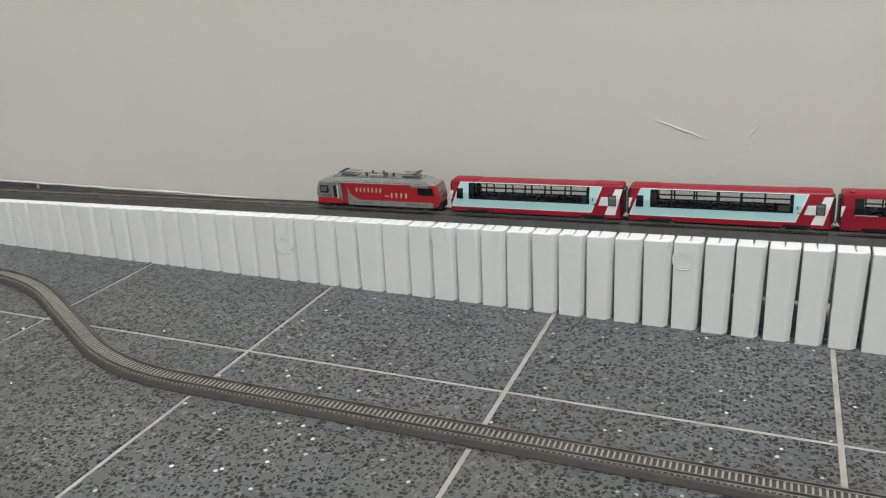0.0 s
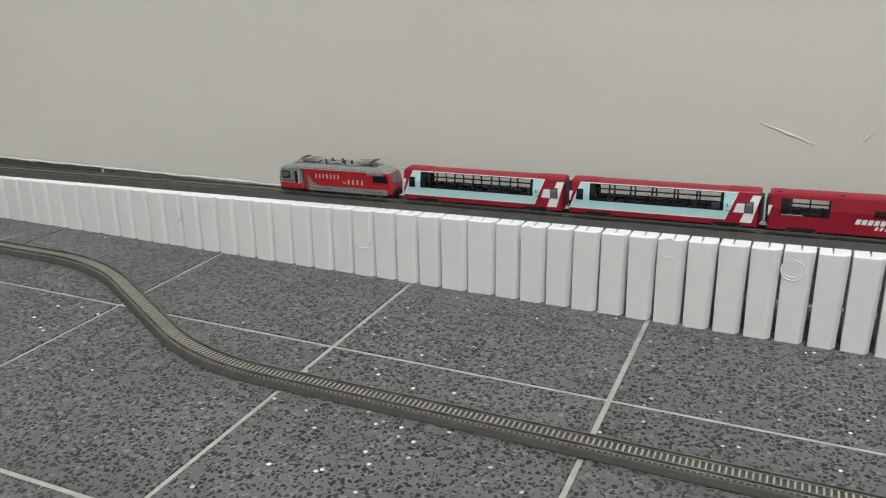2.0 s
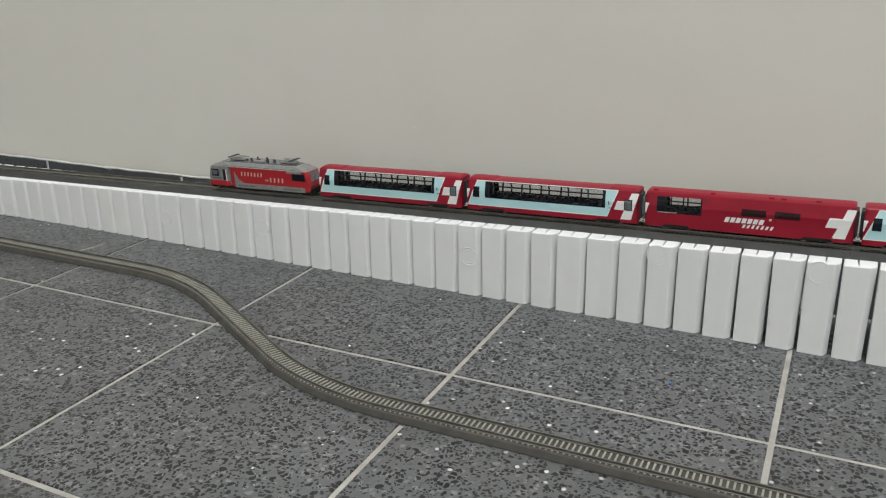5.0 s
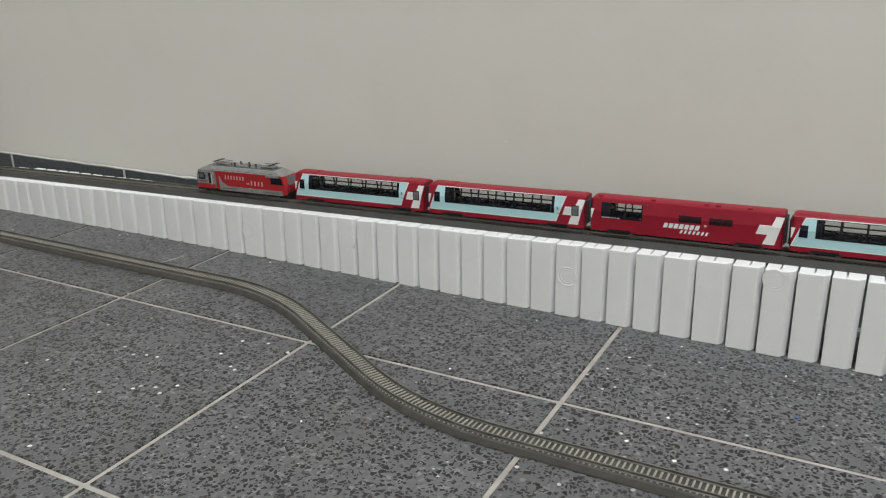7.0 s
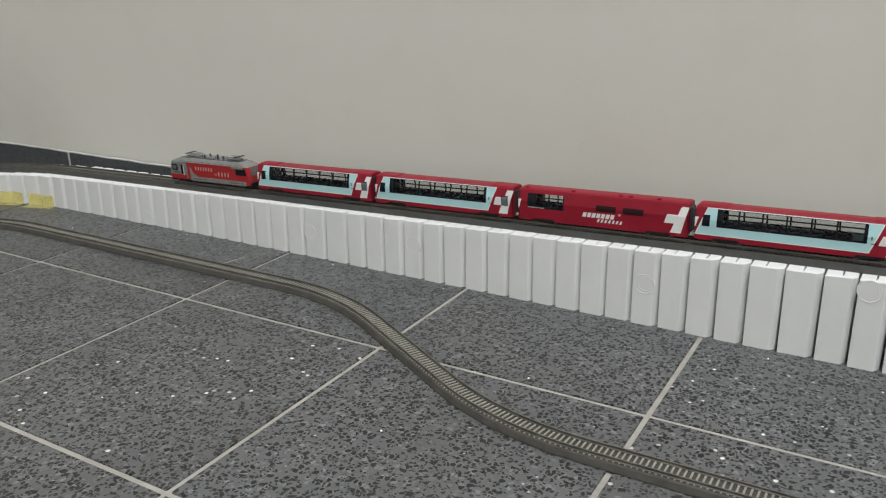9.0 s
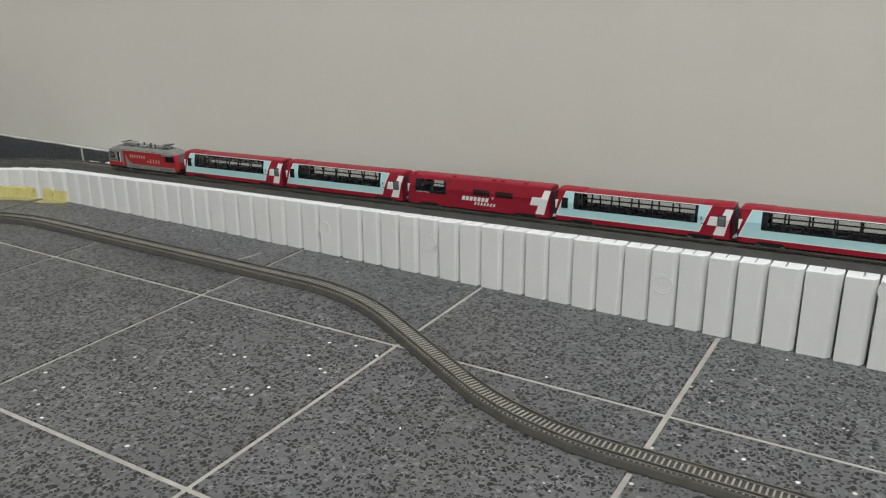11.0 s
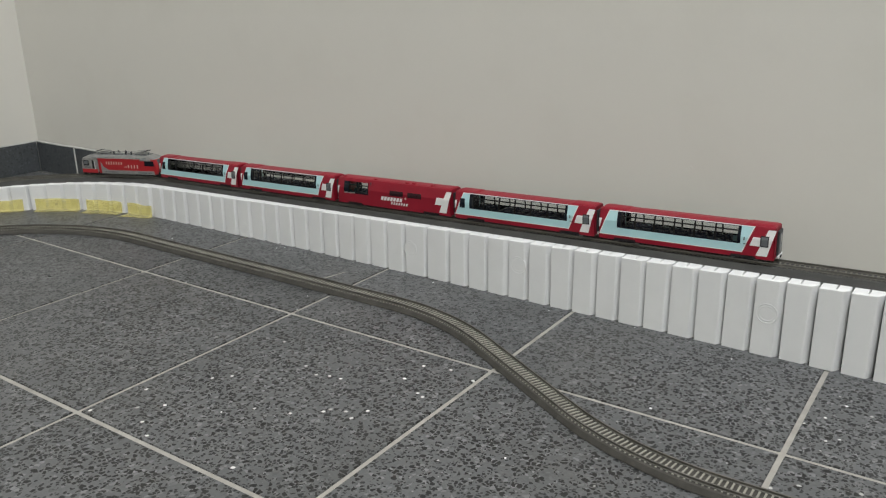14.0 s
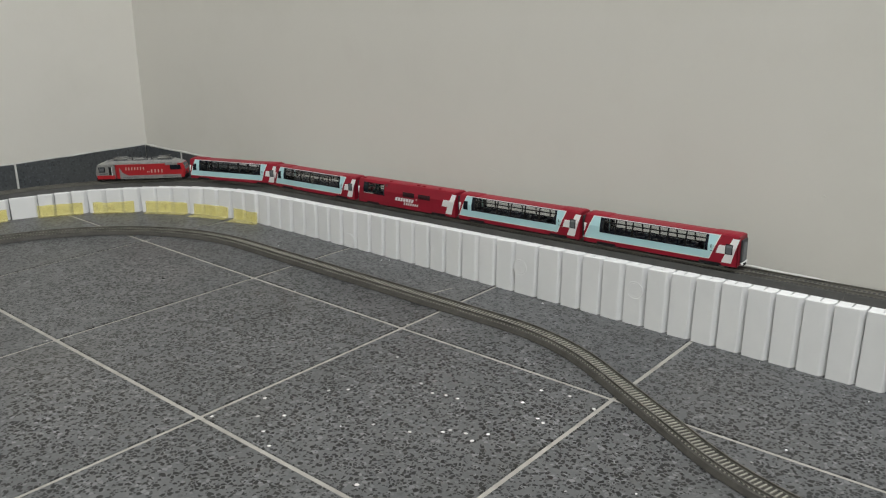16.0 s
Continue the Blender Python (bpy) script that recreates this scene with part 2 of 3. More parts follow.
def wall(name, x0, x1, y0, y1):
    tagged(part(name, box(x0, x1, y0, y1, -0.1, H), WALL), "plain off-white painted plaster wall, slightly uneven", "wall", kind="structure")


wall("wall_north", X0 - 0.1, X1 + 0.1, Y1, Y1 + 0.1)
wall("wall_west", X0 - 0.1, X0, Y0, Y1)
wall("wall_east", X1, X1 + 0.1, Y0, Y1)
wall("wall_south", X0 - 0.1, X1 + 0.1, Y0 - 0.1, Y0)
tagged(part("ceiling", box(X0 - 0.1, X1 + 0.1, Y0 - 0.1, Y1 + 0.1, H, H + 0.1), CEIL), "white painted ceiling", "ceiling", kind="structure")

lamp = empty("ceiling_lamp", pose(LAMP_X, LAMP_Y, H))
tagged(lamp, "long white ceiling lamp with a glowing diffuser", "lamp")
part("housing", box(-0.62, 0.62, -0.17, 0.17, -0.02, 0.0, 0.006), WHITE, lamp)
part("diffuser", box(-0.60, 0.60, -0.15, 0.15, -0.028, -0.021), GLOW, lamp, "glowing white diffuser")

TILE, JOINT = 0.18, 0.0031
floor = part("floor", box(X0 - 0.05, X1 + 0.05, Y0 - 0.05, Y1 + 0.05, -0.08, -0.0009), GROUT)
tagged(floor, "grey terrazzo tile floor with pale grout joints", "floor", kind="structure")


SK_TOP, SK_DEEP, SK_STEP = 0.0400, 0.006, 0.1853


def bead(points, r):
    """An uneven bead of plaster along a line."""
    rings = []
    for i, p in enumerate(points):
        k = r * (0.7 + 0.9 * noise.noise((p[0] * 60, p[1] * 60, 3.1)) ** 2 * 3)
        q = Vector(p) + Vector((0, 0, 0.0008 * noise.noise((p[0] * 45, p[1] * 45, 8.0))))
        d = (Vector(points[min(i + 1, len(points) - 1)]) - Vector(points[max(i - 1, 0)])).normalized()
        side = Vector((0, 0, 1)).cross(d)
        rings.append([q + side * math.cos(a) * k + Vector((0, 0, 1)) * math.sin(a) * k * 0.8 for a in (0, 1.05, 2.1, 3.14, 4.2, 5.24)])
    return loft(rings)


north_sk = tagged(empty("skirting_north"), "dark grey terrazzo skirting with a rough plaster edge", "skirting", kind="structure")
west_sk = tagged(empty("skirting_west"), "dark grey terrazzo skirting with a rough plaster edge", "skirting", kind="structure")
x = -0.0135 - SK_STEP * 3
edges = [X0 + SK_DEEP]
while x < X1:
    edges.append(x)
    x += SK_STEP
for a, b in zip(edges, edges[1:]):
    part("skirting_tile", box(a + (0.0011 if a > edges[0] else 0.0), b - 0.0011, Y1 - SK_DEEP, Y1, 0.0, SK_TOP, 0.0006, 1), SKIRTING, north_sk)
    part("joint", box(b - 0.0011, b + 0.0011, Y1 - SK_DEEP - 0.0004, Y1 - 0.001, 0.0, SK_TOP + 0.0003), PLASTER, north_sk)
part("plaster_edge", bead([(q, Y1 - SK_DEEP + 0.001, SK_TOP + 0.0006 + 0.0028 * min(max((q + 0.1) / 0.3, 0.0), 1.0)) for q in [X0 + 0.003 + i * 0.006 for i in range(int((1.4 - X0) / 0.006))]], 0.0017), PLASTER, north_sk, "rough pale plaster edge", True)
y, edges = Y1 - 0.001, [Y1 - SK_DEEP]
y = 0.006
while y > Y0:
    edges.append(y)
    y -= SK_STEP
for a, b in zip(edges, edges[1:]):
    part("skirting_tile", box(X0, X0 + SK_DEEP, b + 0.0011, a - (0.0011 if a < edges[0] else 0.0), 0.0, SK_TOP, 0.0006, 1), SKIRTING, west_sk)
    part("joint", box(X0 + 0.001, X0 + SK_DEEP + 0.0004, b - 0.0011, b + 0.0011, 0.0, SK_TOP + 0.0003), PLASTER, west_sk)
part("plaster_edge", bead([(X0 + SK_DEEP - 0.001, Y1 - 0.003 - i * 0.006, SK_TOP + 0.0006) for i in range(200)], 0.0011), PLASTER, west_sk, "rough pale plaster edge", True)


def scar(points, r):
    """A raised dried drip of paint on the north wall."""
    rings = []
    n = len(points)
    for i, (px, pz) in enumerate(points):
        k = r * (0.35 + 0.65 * math.sin(math.pi * (i + 0.6) / (n + 0.2))) * (0.8 + 0.5 * noise.noise((px * 220, pz * 220, 1.7)))
        a = points[max(i - 1, 0)]
        b = points[min(i + 1, n - 1)]
        d = Vector((b[0] - a[0], 0, b[1] - a[1])).normalized()
        side = Vector((-d.z, 0, d.x))
        rings.append([Vector((px, Y1 + 0.0002, pz)) + side * math.cos(t) * k + Vector((0, -1, 0)) * max(math.sin(t), -0.2) * k * 0.6 for t in (0, 0.8, 1.57, 2.35, 3.14, 4.71)])
    return loft(rings)


def stroke(x0, z0, x1, z1, n=9, wob=0.0006):
    return [(x0 + (x1 - x0) * i / n + wob * noise.noise((i, x0 * 90, 0.3)), z0 + (z1 - z0) * i / n + wob * noise.noise((i, z0 * 90, 7.7))) for i in range(n + 1)]


marks = [((0.592, 0.1258, 0.630, 0.1118), 0.0011), ((0.596, 0.0918, 0.605, 0.0868), 0.0008), ((0.605, 0.0868, 0.621, 0.0785), 0.0008),
         ((0.6645, 0.1248, 0.6575, 0.1148), 0.0010), ((0.6580, 0.1105, 0.6565, 0.1095), 0.0012), ((0.6525, 0.1012, 0.636, 0.0862), 0.0007), ((0.634, 0.0905, 0.626, 0.0815), 0.0006),
         ((0.634, 0.0865, 0.6375, 0.085), 0.0011), ((-0.067, 0.0865, -0.044, 0.0815), 0.0007), ((0.238, 0.1048, 0.2395, 0.1038), 0.0010),
         ((0.371, 0.0935, 0.379, 0.0932), 0.0006), ((-0.029, 0.0775, -0.014, 0.070), 0.0005)]
for (a, b, c, d), r in marks:
    tagged(part("paint_drip", scar(stroke(a, b, c, d), r), WALL, None, "", True), "dried off-white paint drip on the wall", "paint drip", "paint drips on the wall")


# ---- track ----
class Line:
    """A plan line of straights and arcs: (length, radius), the radius positive to the left, 0 for a straight."""

    def __init__(self, x, y, heading, legs):
        self.legs = []
        s = 0.0
        for length, radius in legs:
            self.legs.append((s, length, radius, x, y, heading))
            x, y, heading = self.step(x, y, heading, length, radius)
            s += length
        self.length = s

    @staticmethod
    def step(x, y, h, d, r):
        if not r:
            return x + d * math.cos(h), y + d * math.sin(h), h
        cx, cy = x - r * math.sin(h), y + r * math.cos(h)
        h2 = h + d / r
        return cx + r * math.sin(h2), cy - r * math.cos(h2), h2

    def at(self, s):
        leg = self.legs[0]
        for one in self.legs:
            if s >= one[0] - 1e-9:
                leg = one
        return self.step(leg[3], leg[4], leg[5], s - leg[0], leg[2])


S30 = math.radians(30)
FLOOR_LINE = Line(1.049, -0.0524, math.pi, [(0.7022, 0), (0.198 * S30, -0.198), (0.1056, 0), (0.198 * S30, 0.198), (0.3184, 0), (0.2170 * 1.9, 0.2170)])
BEND_X, BEND_Y, BEND_R = -0.305, -0.1285, 0.266
HIGH_LINE = Line(1.0, 0.134, math.pi - 0.0027, [(1.305, 0), (BEND_R * 2.0, BEND_R)])


def high_z(s):
    """The height of the foam blocks' tops under the upper track."""
    return 0.0432 + 0.031 * (1.0 - s) - 0.0014 * min(max((0.62 - s) / 0.35, 0.0), 1.0)


def flat_z(s):
    return 0.0004


TIE_MESH, DARK_TIE_MESH = [mesh_of(box(-0.00052, 0.00052, -0.0062, 0.0062, 0.0, 0.0008, 0.00015, 1), k) for k in (TIE, DARK_TIE)]
BED = [(-0.0091, 0.0), (-0.0088, 0.0008), (-0.0076, 0.0046), (-0.0070, 0.0049), (0.0070, 0.0049), (0.0076, 0.0046), (0.0088, 0.0008), (0.0091, 0.0)]
RAIL_TOP = 0.0072


def sweep(line, s0, s1, section, zf, step=0.008):
    n = max(2, int((s1 - s0) / step) + 1)
    rings = []
    for i in range(n + 1):
        s = s0 + (s1 - s0) * i / n
        px, py, h = line.at(s)
        nx, ny = -math.sin(h), math.cos(h)
        rings.append([(px + nx * d, py + ny * d, zf(s) + z) for d, z in section])
    return loft(rings)


def track_section(line, s0, s1, zf, label, tie_mesh, low, bed):
    track = tagged(empty("track_section"), label, "model track", "model railway track sections")
    g = 0.00007
    part("roadbed", sweep(line, s0 + g, s1 - g, [(d, z - low if z > 0.001 else z) for d, z in BED], zf), bed, track, "dark grey plastic roadbed")
    for side in (-1, 1):
        c = side * 0.0049
        web = [(c - 0.0007, 0.0052), (c - 0.0007, 0.0056), (c - 0.0002, 0.0058), (c - 0.0002, 0.0064), (c - 0.0004, 0.0066), (c - 0.0004, RAIL_TOP),
               (c + 0.0004, RAIL_TOP), (c + 0.0004, 0.0066), (c + 0.0002, 0.0064), (c + 0.0002, 0.0058), (c + 0.0007, 0.0056), (c + 0.0007, 0.0052)]
        part("rail", sweep(line, s0 + g, s1 - g, [(d, z - low) for d, z in web], zf, 0.01), RAIL, track, "dull metal rail")
    n = round((s1 - s0) / 0.00307)
    for i in range(n):
        s = s0 + (i + 0.5) * (s1 - s0) / n
        px, py, h = line.at(s)
        tie = new("sleeper", tie_mesh)
        tie.parent = track
        tie.matrix_basis = pose(px, py, zf(s) + 0.0046 - low, 0, 0, math.degrees(h))
    return track


def lay(line, zf, label, tie_mesh, bed, low=0.0):
    for s, length, *rest in line.legs:
        n = max(1, round(length / 0.14))
        for i in range(n):
            track_section(line, s + length * i / n, s + length * (i + 1) / n, zf, label, tie_mesh, low, bed)


lay(FLOOR_LINE, flat_z, "narrow model railway track with pale sleepers, lying on the floor", TIE_MESH, ROADBED, 0.0013)
lay(HIGH_LINE, high_z, "narrow model railway track with dark sleepers, laid on foam blocks", DARK_TIE_MESH, UPPER_BED)


# ---- foam blocks ----
def block_mesh(w_top, w_bot, depth, h_left, h_right, seed, groove=True, cut=0.0030):
    """A slab of cut foam: front at y 0, one front corner cut off slanting, worn edges, a saw groove over its top."""
    rnd = random.Random(seed)
    j = lambda: rnd.uniform(-0.0003, 0.0003)
    c, q = cut + 2 * j(), cut * 1.5 + 3 * j()
    a, b = w_top / 2, w_bot / 2
    r = depth - 0.0085
    low = [(-b + j(), j(), 0), (b - c, j(), 0), (b, q, 0), (b, r, 0), (b - 0.0042, depth, 0), (-b + 0.0006, depth, 0)]
    top = [(-a + j(), 0.0006 + j(), h_left), (a - c * 1.1, 0.0006 + j(), h_right), (a, q, h_right), (a, r, h_right), (a - 0.0042, depth, h_right), (-a + 0.0006, depth, h_left)]
    bm = loft([low, top])
    worn = [e for e in bm.edges if max(e.verts[0].co.z, e.verts[1].co.z) > 0.01]
    bmesh.ops.bevel(bm, geom=worn, offset=0.00055 + abs(j()), segments=3, affect="EDGES", profile=0.5)
    if groove:
        # cut two lines along the top and press the strip between them down
        gx = rnd.uniform(-0.0012, 0.0012)
        for off in (-0.0005, -0.0003, 0.0003, 0.0005):
            bmesh.ops.bisect_plane(bm, geom=bm.verts[:] + bm.edges[:] + bm.faces[:], plane_co=(gx + off, 0, 0), plane_no=(1, 0, 0))
        for off in (0.0026, 0.0030):
            bmesh.ops.bisect_plane(bm, geom=bm.verts[:] + bm.edges[:] + bm.faces[:], plane_co=(0, off, 0), plane_no=(0, 1, 0))
        low = min(h_left, h_right) - 0.0007
        for q in bm.verts:
            if abs(q.co.x - gx) < 0.0004 and q.co.z > low and q.co.y > 0.0028:
                q.co.z -= 0.0024
    return bm


def mark_mesh(r):
    """The round mark that a mould pin leaves: two low ridges round a shallow disc."""
    prof = [(0.0, 0.0001), (r * 0.62, 0.0001), (r * 0.72, 0.00034), (r * 0.82, 0.0001), (r * 0.90, 0.0001), (r * 0.96, 0.00045), (r * 1.04, -0.0004)]
    rings = []
    for i in range(28):
        t = 2 * math.pi * i / 28
        rings.append([(d * math.cos(t), -h, d * math.sin(t)) for d, h in prof[1:]])
    bm = loft(rings + [rings[0]], closed=False, cap=False)
    bmesh.ops.remove_doubles(bm, verts=bm.verts[:], dist=1e-6)
    bmesh.ops.holes_fill(bm, edges=[e for e in bm.edges if e.is_boundary and e.verts[0].co.xz.length < r * 0.65])
    return bm


MARK = mesh_of(mark_mesh(0.0070), FOAM)
FOAM_LABEL = "white foam block standing on end under the model track"


def front_y(x):
    """The line of the blocks' fronts, which turns in a little before the bend."""
    return 0.1193 - 0.0106 * x if x > -0.1 else 0.1204 + 0.0125 * (x + 0.1)


def foam_block(m, w_top, w_bot, h0, h1, seed, label=FOAM_LABEL, depth=0.034):
    ob = part("foam_block", block_mesh(w_top, w_bot, depth, h0, h1, seed), FOAM, None)
    ob.matrix_world = m
    return tagged(ob, label, "foam block", "foam blocks under the upper track")


widths = [0.01898] * 17 + [0.020, 0.023, 0.023] + [0.0188] * 17 + [0.021, 0.022] + [0.019] * 6 + [0.0192] * 19
mark_spots = {7: (0.0, 0.0076), 18: (-0.006, 0.023), 23: (0.0, 0.028), 33: (0.0, 0.030), 40: (-0.0028, 0.0505), 45: (-0.002, 0.0535), 49: (-0.003, 0.049)}
rnd = random.Random(4)
x = -0.3226
for i, w in enumerate(widths):
    c = x + w / 2
    spread = min(max((c - 0.3) / 0.35, 0.0), 1.0)
    top_gap = 0.0008 + 0.0003 * spread
    bot_gap = 0.0010 + 0.0020 * spread
    yy = front_y(c) + rnd.uniform(-0.0004, 0.0004)
    h = lambda q: high_z(1.0 - q)
    label = FOAM_LABEL
    if i in mark_spots:
        label = "white foam block with a round mould mark, standing under the track"
    elif w > 0.0205:
        label = "wider white foam block standing on end under the model track"
    blk = foam_block(pose(c, yy, 0, 0, 0, -0.7 + rnd.uniform(-0.5, 0.5)), w - top_gap, w - bot_gap, h(x), h(x + w), i, label, max(0.034, 0.0398 - 0.045 * c))
    if i in mark_spots:
        dx, dz = mark_spots[i]
        ring = new("mould_mark", MARK)
        ring.parent = blk
        ring.matrix_basis = pose(dx, 0.0006 * dz / h(c) + 0.0001, dz, -0.7)
        tagged(ring, "round pressed mould mark")
    x += w

# the blocks round the bend
BX, BY, BR = -0.314, -0.1298, 0.2454
deg = 2.0
for i in range(24):
    step = 6.7 if i == 14 else 4.06 if i in (11, 12, 13) else 4.6
    mid = math.radians(deg + step / 2)
    wb = 2 * BR * math.tan(math.radians(step / 2)) - 0.0006
    hz = high_z(1.305 + BEND_R * mid)
    foam_block(pose(BX - BR * math.sin(mid), BY + BR * math.cos(mid), 0, 0, 0, deg + step / 2 + rnd.uniform(-0.8, 0.8)), wb + 0.0002, wb - 0.0004, hz, hz, 100 + i,
               "wide white foam block under the bend of the track" if i == 14 else "white foam block under the bend of the track", 0.052 if i < 3 else 0.034)
    deg += step


def tape_strip(a0, a1, high, foot, skew):
    """A strip of tape over the feet of a few blocks, turned out onto the floor."""
    n = 8
    rings = []
    for i in range(n + 1):
        a = math.radians(a0 + (a1 - a0) * i / n)
        wob = 0.0016 * noise.noise((a * 21, high * 300, 0))
        f = 1.4 * foot * (1 + skew * (i / n - 0.5))
        prof = [(BR - 0.0012 - f, 0.0006), (BR - 0.0022, 0.0007), (BR - 0.0014, 0.0022), (BR - 0.0011, high * 0.5), (BR - 0.0010 + wob * 0.2, high + wob)]
        back = [(d + 0.00025, z + 0.0001 if k > 1 else z - 0.0004) for k, (d, z) in enumerate(prof)][::-1]
        rings.append([(BX - d * math.sin(a), BY + d * math.cos(a), z) for d, z in prof + back])
    return loft(rings)


for a0, a1, high, foot, skew in ((1.7, 10.4, 0.0125, 0.007, 0.9), (12.4, 23.4, 0.0125, 0.008, 0.4), (25.4, 37.4, 0.0130, 0.006, 0.3), (40.6, 51.4, 0.0125, 0.004, 0.2), (54.0, 65.2, 0.0130, 0.004, 0.1), (72.4, 83.0, 0.0125, 0.004, 0.0)):
    tagged(part("tape_strip", tape_strip(a0, a1, high, foot, skew), TAPE), "yellow tape holding foam blocks to the floor", "tape", "tape strips on the blocks")


# ---- the train ----
CAR_L, CAR_W = 0.0605, 0.0088


def half_width(z):
    """Half the width of a coach at height z: upright sides, then the glazing leans in."""
    if z <= 0.0172:
        return CAR_W
    return CAR_W - (z - 0.0172) / 0.0083 * 0.0021


def band(side, zs, xl, xr, off=0.0, th=0.0006, bm=None, width=half_width):
    """A plate on a coach's side between two heights, its ends at xl(z) and xr(z)."""
    fl = xl if callable(xl) else (lambda z: xl)
    fr = xr if callable(xr) else (lambda z: xr)
    rings = []
    for z in zs:
        y0, y1 = side * (width(z) + off), side * (width(z) + off - th)
        rings.append([(fl(z), y0, z), (fr(z), y0, z), (fr(z), y1, z), (fl(z), y1, z)])
    return loft(rings, bm=bm)


def levels(z0, z1):
    return [z0] + [k for k in (0.0172, 0.0215) if z0 + 0.0002 < k < z1 - 0.0002] + [z1]


def slant(xa, za, xb, zb):
    return lambda z: xa + (xb - xa) * (z - za) / (zb - za)


def roof(zc, x0, x1, edge=0.0067, ze=0.0255):
    sec = [(-edge, ze), (-edge * 0.93, ze + (zc - ze) * 0.5), (-edge * 0.6, zc - 0.0003), (0, zc), (edge * 0.6, zc - 0.0003), (edge * 0.93, ze + (zc - ze) * 0.5), (edge, ze), (edge * 0.8, ze - 0.0004), (-edge * 0.8, ze - 0.0004)]
    rows = [(x0, 0.35), (x0 + 0.0007, 0.75), (x0 + 0.0022, 1.0), (x1 - 0.0022, 1.0), (x1 - 0.0007, 0.75), (x1, 0.35)]
    return loft([[(x, y, z if z <= ze else ze + (z - ze) * k) for y, z in sec] for x, k in rows])


def end_wall(x, th):
    zs = [0.0035, 0.0172, 0.0255]
    sec = [(-half_width(z), z) for z in zs] + [(half_width(z), z) for z in zs[::-1]]
    return loft([[(q, y, z) for y, z in sec] for q in (x, x + th)])


def lettering(thing, side, width, x0, x1, z0, z1, n, lean, material, off=0.00012, fill=0.58):
    """A line of writing as plain slanted bars."""
    bm = bmesh.new()
    w = (x1 - x0) / n
    for i in range(n):
        a, b = x0 + i * w, x0 + i * w + w * fill
        band(side, [z0, z1], slant(a, z0, a + lean, z1), slant(b, z0, b + lean, z1), off, 0.0003, bm, width)
    return part("lettering", bm, material, thing, "line of plain pale bars")


def bogie(thing, x):
    frame_ = part("bogie", box(x - 0.0125, x + 0.0125, -0.0062, 0.0062, 0.0022, 0.0042, 0.0004, 1), BLACK, thing)
    for side in (-1, 1):
        box_ = box(x - 0.0115, x + 0.0115, side * 0.0066 - 0.0005, side * 0.0066 + 0.0005, 0.0014, 0.0040, 0.0003, 1)
        part("side_frame", box_, BLACK, frame_)
        for dx in (-0.0075, 0.0075):
            w = rod((x + dx, side * 0.0042, 0.0028), (x + dx, side * 0.0054, 0.0028), 0.0027, 14)
            part("wheel", w, STEEL, frame_)
    return frame_


def coupler(thing, x, d, hoses=True):
    bm = box(min(x, x + d * 0.0022), max(x, x + d * 0.0022), -0.0007, 0.0007, 0.0030, 0.0042, 0.0002, 1)
    box(min(x + d * 0.0010, x + d * 0.0023), max(x + d * 0.0010, x + d * 0.0023), -0.0019, 0.0019, 0.0026, 0.0048, 0.0003, 1, bm)
    part("coupler", bm, BLACK, thing)
    for y in (-0.0035, 0.0035) if hoses else ():
        part("hose", rod((x, y, 0.0074), (x + d * 0.0019, y, 0.0038), 0.0006, 6), WHITE, thing, "thin white hose")
    if hoses:
        part("hose_bar", rod((x + d * 0.0014, -0.0052, 0.0052), (x + d * 0.0014, 0.0052, 0.0052), 0.0006, 6), WHITE, thing, "white coupling bar")


def gangway(thing, x, d):
    a, b = sorted((x, x + d * 0.0015))
    part("gangway", box(a, b, -0.0050, 0.0050, 0.0050, 0.0232, 0.0006), GREYBLACK, thing, "dark rubber gangway frame")
    a, b = sorted((x + d * 0.0004, x + d * 0.0018))
    part("gangway_door", box(a, b, -0.0030, 0.0030, 0.0060, 0.0212, 0.0003), GREYGLASS, thing, "grey gangway door")


def underframe(thing):
    part("underframe", box(-0.0590, 0.0590, -0.0072, 0.0072, 0.0030, 0.0056, 0.0005, 1), BLACK, thing, "black underframe")
    for x, w in ((-0.016, 0.007), (0.004, 0.010), (0.020, 0.005)):
        part("equipment_box", box(x - w, x + w, -0.0068, 0.0068, 0.0016, 0.0032, 0.0004, 1), BLACK, thing)
    for x in (-0.041, 0.041):
        bogie(thing, x)
        for side in (-1, 1):
            # no real cut-out: a black plate stands in for the opening's shade
            part("skirt_gap_plate", band(side, [0.0024, 0.0042], slant(x - 0.0085, 0.0024, x - 0.0075, 0.0042), slant(x + 0.0085, 0.0024, x + 0.0075, 0.0042), 0.0002, 0.0006), BLACK, thing, "black plate for the shaded opening over the bogie")
    for d in (-1, 1):
        coupler(thing, d * CAR_L, d)
        gangway(thing, d * CAR_L, d)


def seats(thing, xs):
    for y in (-0.0042, 0.0042):
        part("seat_plinth", box(xs[0] - 0.0064, xs[-1] + 0.0040, y - 0.0025, y + 0.0025, 0.0056, 0.0128, 0.0004, 1), SEAT, thing, "dark blue seat plinth")
    for x in xs:
        for y in (-0.0042, 0.0042):
            bm = box(x - 0.0026, x + 0.0026, y - 0.0024, y + 0.0024, 0.0056, 0.0132, 0.0005, 1)
            box(x + 0.0012, x + 0.0030, y - 0.0024, y + 0.0024, 0.0080, 0.0147, 0.0005, 1, bm)
            box(x - 0.0064, x - 0.0050, y - 0.0024, y + 0.0024, 0.0056, 0.0141, 0.0005, 1, bm)
            part("seat", bm, SEAT, thing, "dark blue seat pair")


